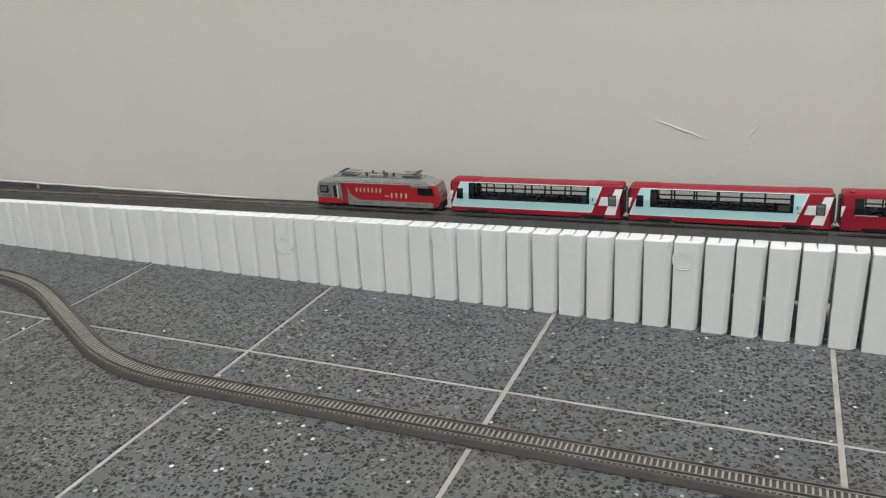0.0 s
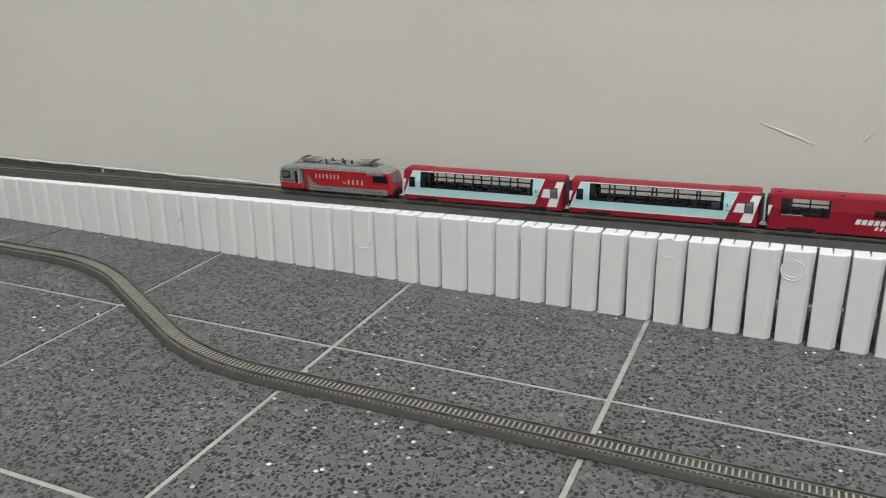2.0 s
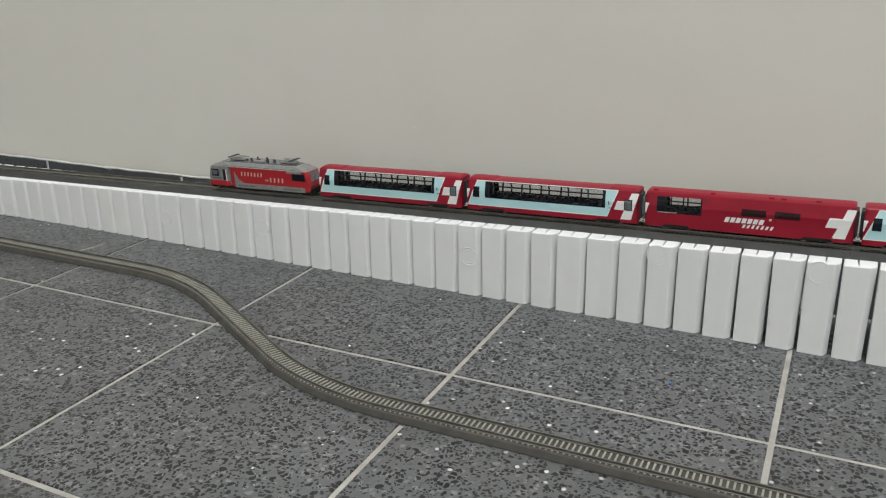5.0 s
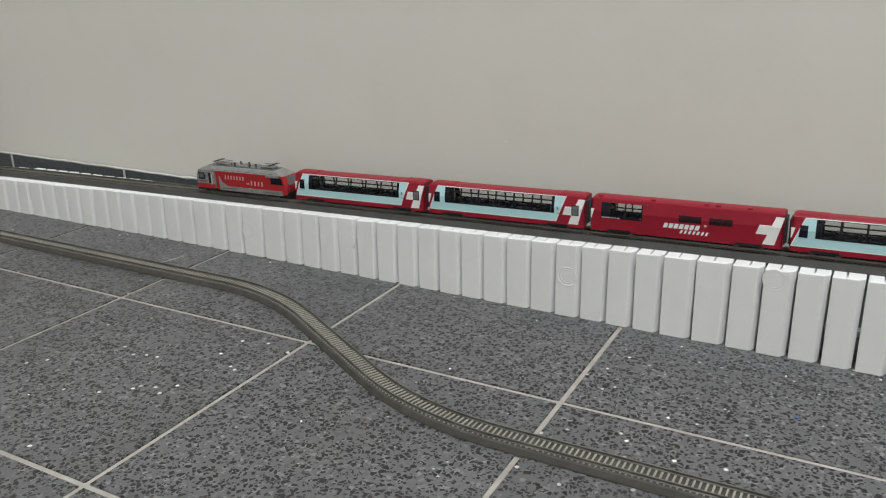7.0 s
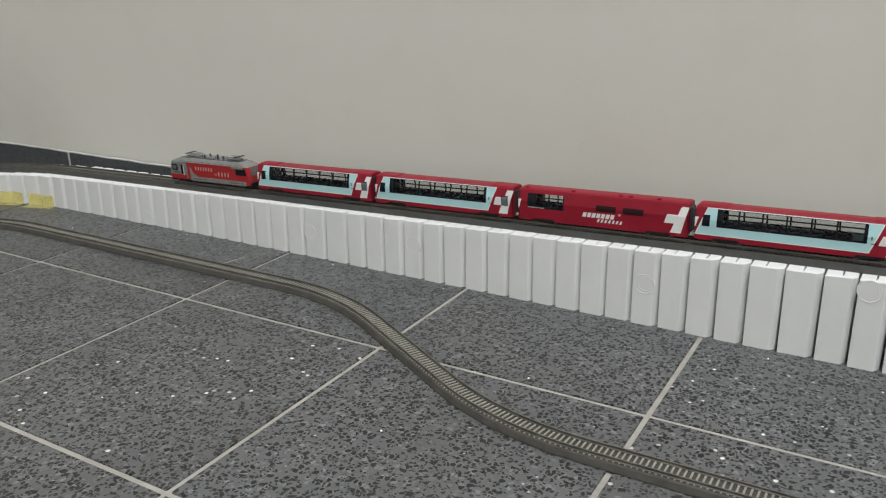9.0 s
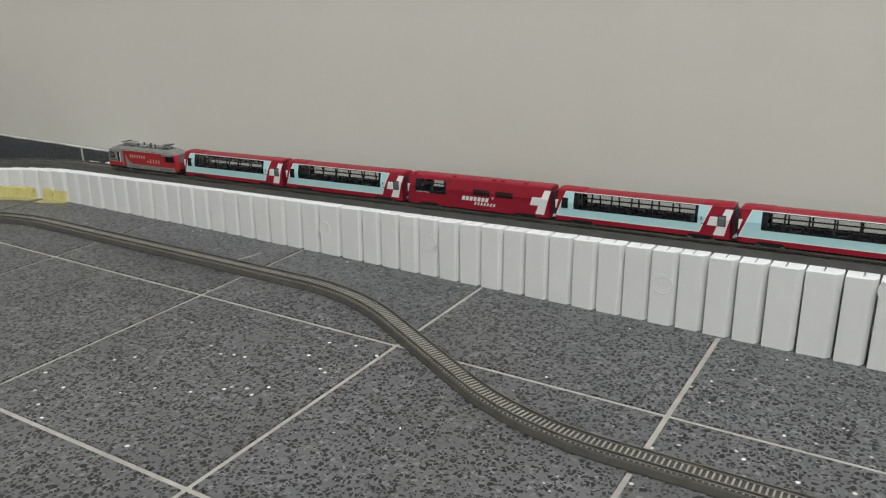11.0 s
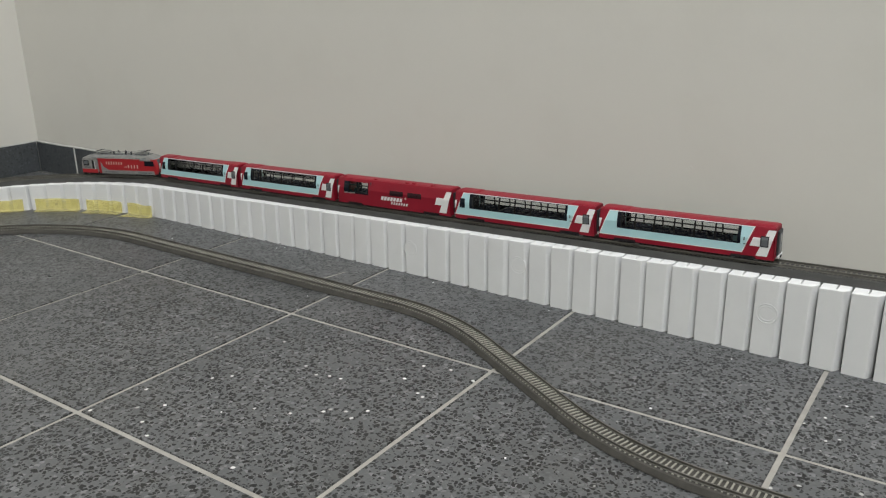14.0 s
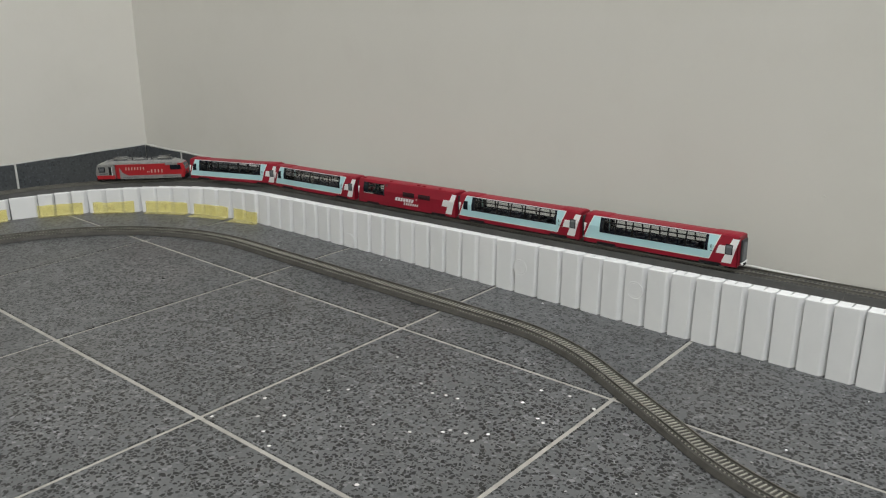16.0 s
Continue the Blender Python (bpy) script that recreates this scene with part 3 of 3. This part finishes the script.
def white_cross(thing, side, window=True, ends=True):
    arm = band(side, levels(0.0118, 0.0182), slant(0.0448, 0.0118, 0.0468, 0.0182), slant(0.0545, 0.0118, 0.0560, 0.0182), 0.0001, 0.0004)
    band(side, levels(0.0050, 0.0240), slant(0.0490, 0.0050, 0.0558, 0.0240), slant(0.0560, 0.0050, 0.0607, 0.0240), 0.00014, 0.0004, arm)
    part("white_cross", arm, WHITE, thing, "slanted white cross")
    if window:
        part("door_window_frame", band(side, levels(0.0118, 0.0196), 0.0514, 0.0566, 0.00028, 0.0004), BLACK, thing, "thin black window frame")
        part("door_window", band(side, levels(0.0124, 0.0190), 0.0520, 0.0560, 0.00040, 0.0004), GREYGLASS, thing, "grey door window")
    if ends:
        part("white_corner", band(side, levels(0.0118, 0.0186), -CAR_L - 0.0001, slant(-0.0600, 0.0118, -0.0583, 0.0186), 0.0001, 0.0004), WHITE, thing, "white corner of a cross")


def shell_ends(thing):
    for d in (-1, 1):
        x = d * CAR_L
        part("end_wall", end_wall(x - 0.0010 if d > 0 else x, 0.0010), RED, thing)
        a, b = sorted((d * 0.0400, d * (CAR_L - 0.0004)))
        part("roof_housing", roof(0.0274, a, b, 0.0061, 0.0258), RED, thing, "raised red roof housing")


def panorama_coach(front_window=True):
    """A red and pale blue coach with tall glazing that bends into the roof."""
    car = empty("panorama_coach")
    wl, wr, wb, wt = -0.0470, 0.0388, 0.0124, 0.0250
    left, right = slant(-0.0600, 0.0064, -0.0530, 0.0255), slant(0.0402, 0.0064, 0.0470, 0.0255)
    underframe(car)
    shell_ends(car)
    part("roof", roof(0.0266, -CAR_L, CAR_L), RED, car, "red roof")
    part("floor_plate", box(-0.060, 0.060, -0.0080, 0.0080, 0.0052, 0.0058), SEAT, car, "dark coach floor")
    seats(car, [-0.038 + 0.0128 * i for i in range(6)])
    for x in (wl - 0.0007, wr + 0.0002):
        part("partition", box(x, x + 0.0005, -0.0064, 0.0064, 0.0056, 0.0250), SEAT, car, "dark inner partition")
    for side in (-1, 1):
        part("lower_side", band(side, [0.0026, 0.0064], -CAR_L, CAR_L), RED, car, "red lower side")
        end = band(side, levels(0.0064, 0.0255), -CAR_L, left)
        part("end_side", end, RED, car, "red end of the side")
        part("end_side", band(side, levels(0.0064, 0.0255), right, CAR_L), RED, car, "red end of the side")
        bm = band(side, levels(0.0064, 0.0255), left, wl)
        band(side, [0.0064, wb], wl, wr, bm=bm)
        band(side, [wt, 0.0255], wl, wr, bm=bm)
        band(side, levels(0.0064, 0.0255), wr, right, bm=bm)
        part("blue_panel", bm, BLUE, car, "pale blue panel round the windows")
        trim = band(side, [0.0061, 0.0066], slant(-0.0602, 0.0061, -0.0600, 0.0066), slant(0.0402, 0.0061, 0.0405, 0.0066), 0.0001, 0.0004)
        band(side, levels(0.0064, 0.0255), lambda z: right(z) - 0.0004, lambda z: right(z) + 0.0003, 0.0001, 0.0004, trim)
        band(side, levels(0.0064, 0.0255), lambda z: left(z) - 0.0003, lambda z: left(z) + 0.0003, 0.0001, 0.0004, trim)
        band(side, [0.0249, 0.0254], lambda z: left(z), lambda z: right(z), 0.0001, 0.0004, trim)
        part("white_stripe", trim, WHITE, car, "thin white stripe")
        part("window_pane", band(side, levels(wb, wt), wl, wr, -0.0001, 0.0002), GLASS, car, "tinted window glass")
        frame_ = band(side, levels(wb, wt), wl, wl + 0.0026, 0.00005, 0.0005)
        band(side, [wb, wb + 0.0011], wl, wr, 0.00005, 0.0005, frame_)
        band(side, [wt - 0.0005, wt], wl, wr, 0.00005, 0.0005, frame_)
        band(side, levels(wb, wt), wr - 0.0020, wr, 0.00005, 0.0005, frame_)
        part("window_surround", frame_, DARKGLASS, car, "dark window surround")
        for x in [wl + 0.0026] + [wl + 0.0128 + 0.0140 * i for i in range(5)]:
            part("mullion", band(side, levels(wb, wt), x, x + 0.0011, 0.0001, 0.0005), BLACK, car)
        part("transom", band(side, [0.0211, 0.0220], wl, wr, 0.0001, 0.0005), BLACK, car)
        if front_window:
            part("door_window", band(side, levels(0.0125, 0.0205), slant(-0.0562, 0.0125, -0.0556, 0.0205), -0.0512, 0.0002, 0.0005), DARKGLASS, car, "dark door window")
        part("class_mark", band(side, [0.0150, 0.0175], 0.0408, 0.0415, 0.0001, 0.0003), GREYGLASS, car)
        part("door_handle", band(side, [0.0124, 0.0128], 0.0410, 0.0440, 0.0002, 0.0004), BLACK, car)
        white_cross(car, side)
    return car


def dining_coach():
    """A red coach with one glazed bay, two small windows, pale lettering and a white cross."""
    car = empty("dining_coach")
    underframe(car)
    shell_ends(car)
    part("roof", roof(0.0274, -CAR_L, CAR_L), RED, car, "red roof")
    part("floor_plate", box(-0.060, 0.060, -0.0080, 0.0080, 0.0052, 0.0058), SEAT, car, "dark coach floor")
    seats(car, [-0.045, -0.032])
    part("kitchen_wall", box(-0.0235, -0.0228, -0.0078, 0.0078, 0.0056, 0.0245), GREYBLACK, car, "dark partition")
    wl, wr, wb, wt = -0.0535, -0.0258, 0.0124, 0.0236
    for side in (-1, 1):
        bm = band(side, [0.0026, wb], -CAR_L, CAR_L)
        band(side, levels(wb, wt), -CAR_L, wl, bm=bm)
        band(side, levels(wb, wt), wr, CAR_L, bm=bm)
        band(side, [wt, 0.0255], -CAR_L, CAR_L, bm=bm)
        part("side_wall", bm, RED, car, "red side wall")
        part("window_pane", band(side, levels(wb, wt), wl, wr, -0.0001, 0.0002), GLASS, car, "tinted window glass")
        fr = band(side, [wb, wb + 0.0010], wl, wr, 0.00005, 0.0005)
        band(side, levels(wb, wt), wl, wl + 0.0050, 0.00005, 0.0005, fr)
        part("window_surround", fr, DARKGLASS, car, "dark window surround")
        for x in (-0.0482, -0.0376, -0.0266):
            part("mullion", band(side, levels(wb, wt), x, x + 0.0009, 0.0001, 0.0005), BLACK, car)
        part("transom", band(side, [0.0203, 0.0211], wl, wr, 0.0001, 0.0005), BLACK, car)
        lettering(car, side, half_width, wl + 0.0006, wl + 0.0130, wb + 0.0002, wb + 0.0008, 12, 0.0, WHITE)
        for x0 in (-0.0022, 0.0168):
            part("small_window", band(side, levels(0.0148, 0.0194), x0, x0 + 0.0142, 0.0001, 0.0004), REDGLASS, car, "small dark window")
        lettering(car, side, half_width, -0.0120, 0.0112, 0.0098, 0.0132, 7, 0.0010, WHITE, fill=0.76)
        lettering(car, side, half_width, -0.0014, 0.0172, 0.0066, 0.0090, 7, 0.0010, WHITE, fill=0.52)
        part("emblem", rod((0.0146, side * (CAR_W - 0.0002), 0.0136), (0.0146, side * (CAR_W + 0.0002), 0.0136), 0.0009, 10), PALE, car, "small pale emblem")
        white_cross(car, side, False, True)
    for x in (-0.055, -0.020, 0.014, 0.021, 0.040):
        part("roof_vent", box(x - 0.0016, x + 0.0016, -0.0052, -0.0030, 0.0262, 0.0281, 0.0004, 1), RED, car)
    return car


LOCO_L, LOCO_W = 0.0520, 0.0091


def loco_width(z):
    return LOCO_W if z <= 0.0212 else LOCO_W - (z - 0.0212) / 0.0036 * 0.0019


def loco_ring(z, x0, x1, w, c):
    """One level of the locomotive in plan, with its corners cut off."""
    return [(x0, -w + c, z), (x0 + c, -w, z), (x1 - c, -w, z), (x1, -w + c, z), (x1, w - c, z), (x1 - c, w, z), (x0 + c, w, z), (x0, w - c, z)]


def pantograph(thing, x, d):
    p = part("pantograph", box(x - 0.0075, x + 0.0075, -0.0036, 0.0036, 0.0266, 0.0271, 0.0001, 1), SILVER, thing, "folded grey pantograph")
    for y in (-0.0034, 0.0034):
        part("arm", rod((x - d * 0.007, y * 0.6, 0.0273), (x + d * 0.008, y, 0.0284), 0.0003, 6), SILVER, p)
        part("upper_arm", rod((x + d * 0.008, y, 0.0284), (x - d * 0.006, y, 0.0290), 0.0003, 6), SILVER, p)
    for k in (-0.0066, -0.0046):
        part("contact_strip", box(x + d * k - 0.0005, x + d * k + 0.0005, -0.0062, 0.0062, 0.0288, 0.0294, 0.0001, 1), GREYBLACK, p)
    for y in (-0.0030, 0.0030):
        for k in (-0.006, 0.006):
            part("insulator", rod((x + k, y, 0.0250), (x + k, y, 0.0268), 0.0006, 8), GREYGLASS, p)


def locomotive():
    """A red and silver-grey electric locomotive; its cab at +x slopes back."""
    car = empty("locomotive")
    part("underframe", box(-0.046, 0.046, -0.0075, 0.0075, 0.0026, 0.0050, 0.0004, 1), BLACK, car, "black underframe")
    for x in (-0.031, 0.031):
        bogie(car, x)
    for d in (-1, 1):
        coupler(car, d * 0.0510, d, False)
        part("buffer_beam", box(min(d * 0.0470, d * 0.0518), max(d * 0.0470, d * 0.0518), -0.0072, 0.0072, 0.0014, 0.0062, 0.0006), BLACK, car, "black buffer beam")
    # main body: lower cab ends bulge, upper ends slope back
    ends = [(0.0040, 0.0505), (0.0085, 0.0518), (0.0122, 0.0520), (0.0168, 0.0510), (0.0212, 0.0492)]
    part("body", loft([loco_ring(z, -0.0290, L, LOCO_W, 0.0016 if L < 0.0505 else 0.0020) for z, L in ends]), LOCO_RED, car, "bright red body")
    part("cab", loft([loco_ring(z, -L, -0.0292, LOCO_W, 0.0018) for z, L in ends]), SILVER, car, "silver-grey leading cab")
    top = [(0.0212, 0.0492, LOCO_W), (0.0216, 0.0480, LOCO_W - 0.0002), (0.0238, 0.0425, 0.0080), (0.0250, 0.0385, 0.0071)]
    part("roof", loft([loco_ring(z, -L, L, w, 0.0016) for z, L, w in top]), SILVER, car, "silver-grey roof")
    part("roof_deck", box(-0.0375, 0.0375, -0.0060, 0.0060, 0.0249, 0.0256, 0.0003, 1), GREYGLASS, car, "grey roof deck")
    for side in (-1, 1):
        part("skirt", band(side, [0.0034, 0.0076], -0.0235, 0.0470, 0.0003, 0.0008, None, loco_width), SILVER, car, "silver-grey side skirt")
        part("front_skirt", band(side, [0.0040, 0.0084], -0.0500, -0.0292, 0.0002, 0.0006, None, loco_width), LOCO_RED, car, "red cab skirt")
        part("side_wedge", band(side, [0.0076, 0.0110, 0.0168], lambda z: -0.0236, lambda z: -0.0136 - (z - 0.0076) * 1.9 if z < 0.0115 else -0.0205 - (z - 0.0110) * 0.45, 0.0002, 0.0006, None, loco_width), SILVER, car, "silver-grey curved wedge")
        part("cab_window", band(side, [0.0122, 0.0186], -0.0475, -0.0402, 0.0002, 0.0006, None, loco_width), DARKGLASS, car, "dark cab window")
        # grey plate over the dark glass: the window's reflection put in as colour
        part("pane_reflection", band(side, [0.0136, 0.0176], -0.0466, slant(-0.0418, 0.0136, -0.0410, 0.0176), 0.0004, 0.0004, None, loco_width), GREYGLASS, car, "grey plate painted as the cab window's reflection")
        part("cab_step", band(side, [0.0098, 0.0110], -0.0468, -0.0376, 0.0003, 0.0004, None, loco_width), GREYGLASS, car)
        part("grab_rail", rod((-0.0386, side * (LOCO_W + 0.0005), 0.0086), (-0.0386, side * (LOCO_W + 0.0005), 0.0184), 0.00022, 6), STEEL, car)
        part("cab_door", band(side, [0.0088, 0.0186], -0.0358, -0.0330, 0.0002, 0.0006, None, loco_width), BLACK, car, "black door slot")
        part("cab_door_rail", band(side, [0.0080, 0.0186], -0.0326, -0.0320, 0.0003, 0.0006, None, loco_width), WHITE, car)
        part("cab_window", band(side, [0.0134, 0.0192], 0.0352, slant(0.0478, 0.0134, 0.0470, 0.0192), 0.0002, 0.0006, None, loco_width), DARKGLASS, car, "dark cab window")
        part("fairing", band(side, [0.0192, 0.0212], 0.0300, 0.0440, 0.0002, 0.0006, None, loco_width), SILVER, car, "grey window fairing")
        lettering(car, side, loco_width, -0.0165, 0.0070, 0.0142, 0.0176, 7, 0.0003, PALE, fill=0.36)
        lettering(car, side, loco_width, 0.0082, 0.0116, 0.0110, 0.0124, 2, 0.0, PALE)
        lettering(car, side, loco_width, 0.0128, 0.0285, 0.0104, 0.0143, 4, 0.0002, PALE, fill=0.34)
        lettering(car, side, lambda z: LOCO_W + 0.0003, -0.0200, -0.0020, 0.0048, 0.0060, 9, 0.0, GREYGLASS)
        lettering(car, side, lambda z: LOCO_W + 0.0003, 0.0260, 0.0440, 0.0048, 0.0060, 9, 0.0, GREYGLASS)
        for i in range(9):
            x = -0.036 + i * 0.0085
            part("grille", band(side, [0.0219, 0.0236], x, x + 0.0068, 0.0001, 0.0003, None, loco_width), GREYGLASS, car)
    for d in (-1, 1):
        f = lambda z: d * (0.0520 - (z - 0.0122) * 0.31)
        bm = bmesh.new()
        pts = [(f(0.0132) + d * 0.0004, -0.0064, 0.0132), (f(0.0132) + d * 0.0004, 0.0064, 0.0132), (f(0.0205) + d * 0.0004, 0.0058, 0.0205), (f(0.0205) + d * 0.0004, -0.0058, 0.0205)]
        back = [(x - d * 0.0016, y, z) for x, y, z in pts]
        # the trailing screen's grey stands in for the light it reflects
        part("windscreen", loft([pts, back], bm=bm), DARKGLASS if d < 0 else GREYGLASS, car, "dark sloping windscreen" if d < 0 else "sloping windscreen, its reflection painted in grey")
        part("wiper", rod((f(0.0135) + d * 0.0007, -0.001, 0.0135), (f(0.0180) + d * 0.0007, 0.002, 0.0180), 0.0002, 5), GREYBLACK, car)
        for y in (-0.0055, 0.0055):
            part("headlamp", rod((d * 0.0512, y, 0.0096), (d * 0.0524, y, 0.0096), 0.0009, 10), GREYGLASS, car, "small grey headlamp")
    pantograph(car, -0.0240, 1)
    pantograph(car, 0.0270, -1)
    for x, y, r, h in ((-0.0095, -0.002, 0.0009, 0.0030), (-0.006, 0.002, 0.0009, 0.0034), (-0.002, -0.001, 0.0007, 0.0024), (0.003, 0.0025, 0.0010, 0.0032), (0.0075, -0.002, 0.0008, 0.0034), (0.0125, 0.0, 0.0010, 0.0026)):
        part("roof_insulator", rod((x, y, 0.0255), (x, y, 0.0255 + h), r, 8), GREYBLACK, car)
    part("roof_conductor", rod((-0.016, 0.001, 0.0276), (0.018, 0.001, 0.0276), 0.0003, 6), SILVER, car)
    part("roof_box", box(-0.0060, 0.0050, -0.0045, -0.0015, 0.0255, 0.0272, 0.0003, 1), SILVER, car)
    return car


def squat(thing, k, long=1.0):
    """Takes a vehicle's heights and length to scale."""
    for me in {o.data for o in thing.children_recursive}:
        me.transform(Matrix.Diagonal((long, 1, k, 1)))
    return thing


COACH_LABEL = "red and pale blue model panorama coach on the upper track"
loco = tagged(squat(locomotive(), 0.95), "red and silver-grey model electric locomotive leading the train", "locomotive")
coach = tagged(squat(panorama_coach(), 0.935, 1.02), COACH_LABEL, "train coach", "coaches of the model train")
second = copy_thing(coach, Matrix())
diner = tagged(squat(dining_coach(), 0.94, 1.02), "dark red model dining coach with a white cross", "train coach", "coaches of the model train")
fourth = copy_thing(coach, Matrix())
last = tagged(squat(panorama_coach(False), 0.935, 1.02), "red and pale blue model panorama coach, last of the train", "train coach", "coaches of the model train")
TRAIN = [(loco, -0.2530, 0.031), (coach, -0.1300, 0.0418), (second, -0.0020, 0.0418), (diner, 0.1262, 0.0418), (fourth, 0.2540, 0.0418), (last, 0.3814, 0.0418)]

# where the second coach's middle is along the straight, in metres of x
RUN = [(0.0, 0.6520), (0.5, 0.6245), (1.0, 0.5972), (1.5, 0.5702), (2.0, 0.5433), (2.5, 0.5162), (3.0, 0.4886), (3.5, 0.4604), (4.0, 0.4330), (6.5, 0.2953),
       (7.0, 0.2676), (7.5, 0.2394), (8.0, 0.2115), (8.5, 0.1836), (9.0, 0.1552), (9.5, 0.1268), (10.0, 0.0992), (12.5, -0.0412), (13.0, -0.0690),
       (13.5, -0.0968), (14.0, -0.1250), (14.5, -0.1537), (15.0, -0.1822), (15.5, -0.2103), (16.0, -0.2390)]


def rail_pose(s, half):
    """The pose of a vehicle whose bogies stand half a wheelbase before and behind s."""
    (xf, yf, _), (xr, yr, _) = HIGH_LINE.at(s + half), HIGH_LINE.at(s - half)
    zf, zr = high_z(s + half) + RAIL_TOP, high_z(s - half) + RAIL_TOP
    flat = math.hypot(xr - xf, yr - yf)
    return pose((xf + xr) / 2, (yf + yr) / 2, (zf + zr) / 2, 0, -math.degrees(math.atan2(zr - zf, flat)), math.degrees(math.atan2(yr - yf, xr - xf)))


# ---- small things on the floor ----
def crumb(r, seed):
    bm = bmesh.new()
    bmesh.ops.create_icosphere(bm, subdivisions=1, radius=r)
    for v in bm.verts:
        v.co *= 0.7 + 0.6 * abs(noise.noise(v.co * 900 + Vector((seed, 0, 0))))
        v.co.z = max(v.co.z * 0.7, -r * 0.4)
    return bm


CRUMBS = [mesh_of(crumb(0.0008, 1), FOAM), mesh_of(crumb(0.0006, 5), FOAM), mesh_of(crumb(0.0010, 9), FOAM)]
# the last six stand in for white flecks in the terrazzo
spots = [(0.709, 0.104), (0.232, 0.112), (0.520, 0.108), (0.640, 0.101), (0.165, 0.108), (0.055, 0.111), (-0.120, 0.113), (0.305, 0.098), (0.405, 0.101), (0.470, 0.088), (0.745, 0.086), (-0.238, 0.0755), (-0.1255, 0.108), (-0.013, 0.032), (0.2845, 0.007), (0.240, -0.0848), (0.0745, -0.134)]
for i, (x, y) in enumerate(spots):
    ob = new("white_crumb", CRUMBS[i % 3])
    ob.matrix_world = pose(x, y, 0.0006, 0, 0, i * 67)
    tagged(ob, "tiny white foam crumb, some set for flecks in the floor", "crumb", "foam crumbs on the floor")
speck = part("plastic_speck", crumb(0.0013, 3), BLUEBIT)
speck.matrix_world = pose(0.481, 0.040, 0.0006)
tagged(speck, "tiny blue plastic speck on the floor", "speck")

dark = part("dirt_speck", crumb(0.0015, 6), GREYBLACK)
dark.matrix_world = pose(-0.2395, -0.054, 0.0006) @ Matrix.Diagonal((1.6, 0.8, 0.6, 1))
tagged(dark, "dark dirt speck on the tile floor", "speck")


def smear(points, w):
    """A thin uneven trace of grout left on a tile."""
    rings = []
    for i, (px, py) in enumerate(points):
        k = w * (0.4 + 0.9 * abs(noise.noise((px * 300, py * 300, 2.0))))
        rings.append([(px - k, py, 0.0), (px - k * 0.6, py, 0.00025), (px + k * 0.6, py, 0.00025), (px + k, py, 0.0)])
    return loft(rings)


tagged(part("grout_smear", smear([(-0.033 + 0.007 * i / 10, 0.064 + 0.028 * i / 10) for i in range(11)], 0.0016), GROUT), "pale smear of grout on a floor tile", "smear")


# ---- floor tiles ----
def tile_mesh(x0, x1, y0, y1):
    return mesh_of(box(x0, x1, y0, y1, -0.006, 0.0, 0.0005, 1), TERRAZZO)


G = JOINT / 2
FULL = tile_mesh(G, TILE - G, G, TILE - G)
for i in range(math.floor(X0 / TILE), math.ceil(X1 / TILE)):
    for j in range(math.floor(Y0 / TILE), math.ceil(Y1 / TILE)):
        x0, x1 = max(i * TILE + G, X0), min((i + 1) * TILE - G, X1)
        y0, y1 = max(j * TILE + G, Y0), min((j + 1) * TILE - G, Y1)
        if x1 - x0 < 0.002 or y1 - y0 < 0.002:
            continue
        whole = x1 - x0 > TILE - JOINT - 1e-6 and y1 - y0 > TILE - JOINT - 1e-6
        me = FULL if whole else tile_mesh(x0 - i * TILE, x1 - i * TILE, y0 - j * TILE, y1 - j * TILE)
        tile = new("floor_tile", me)
        tile.parent = floor
        tile.matrix_basis = pose(i * TILE, j * TILE, 0)


def motions():
    for thing, behind, half in TRAIN:
        walk(thing, [(t, rail_pose(1.0 - (c + behind), half)) for t, c in RUN])


motions()
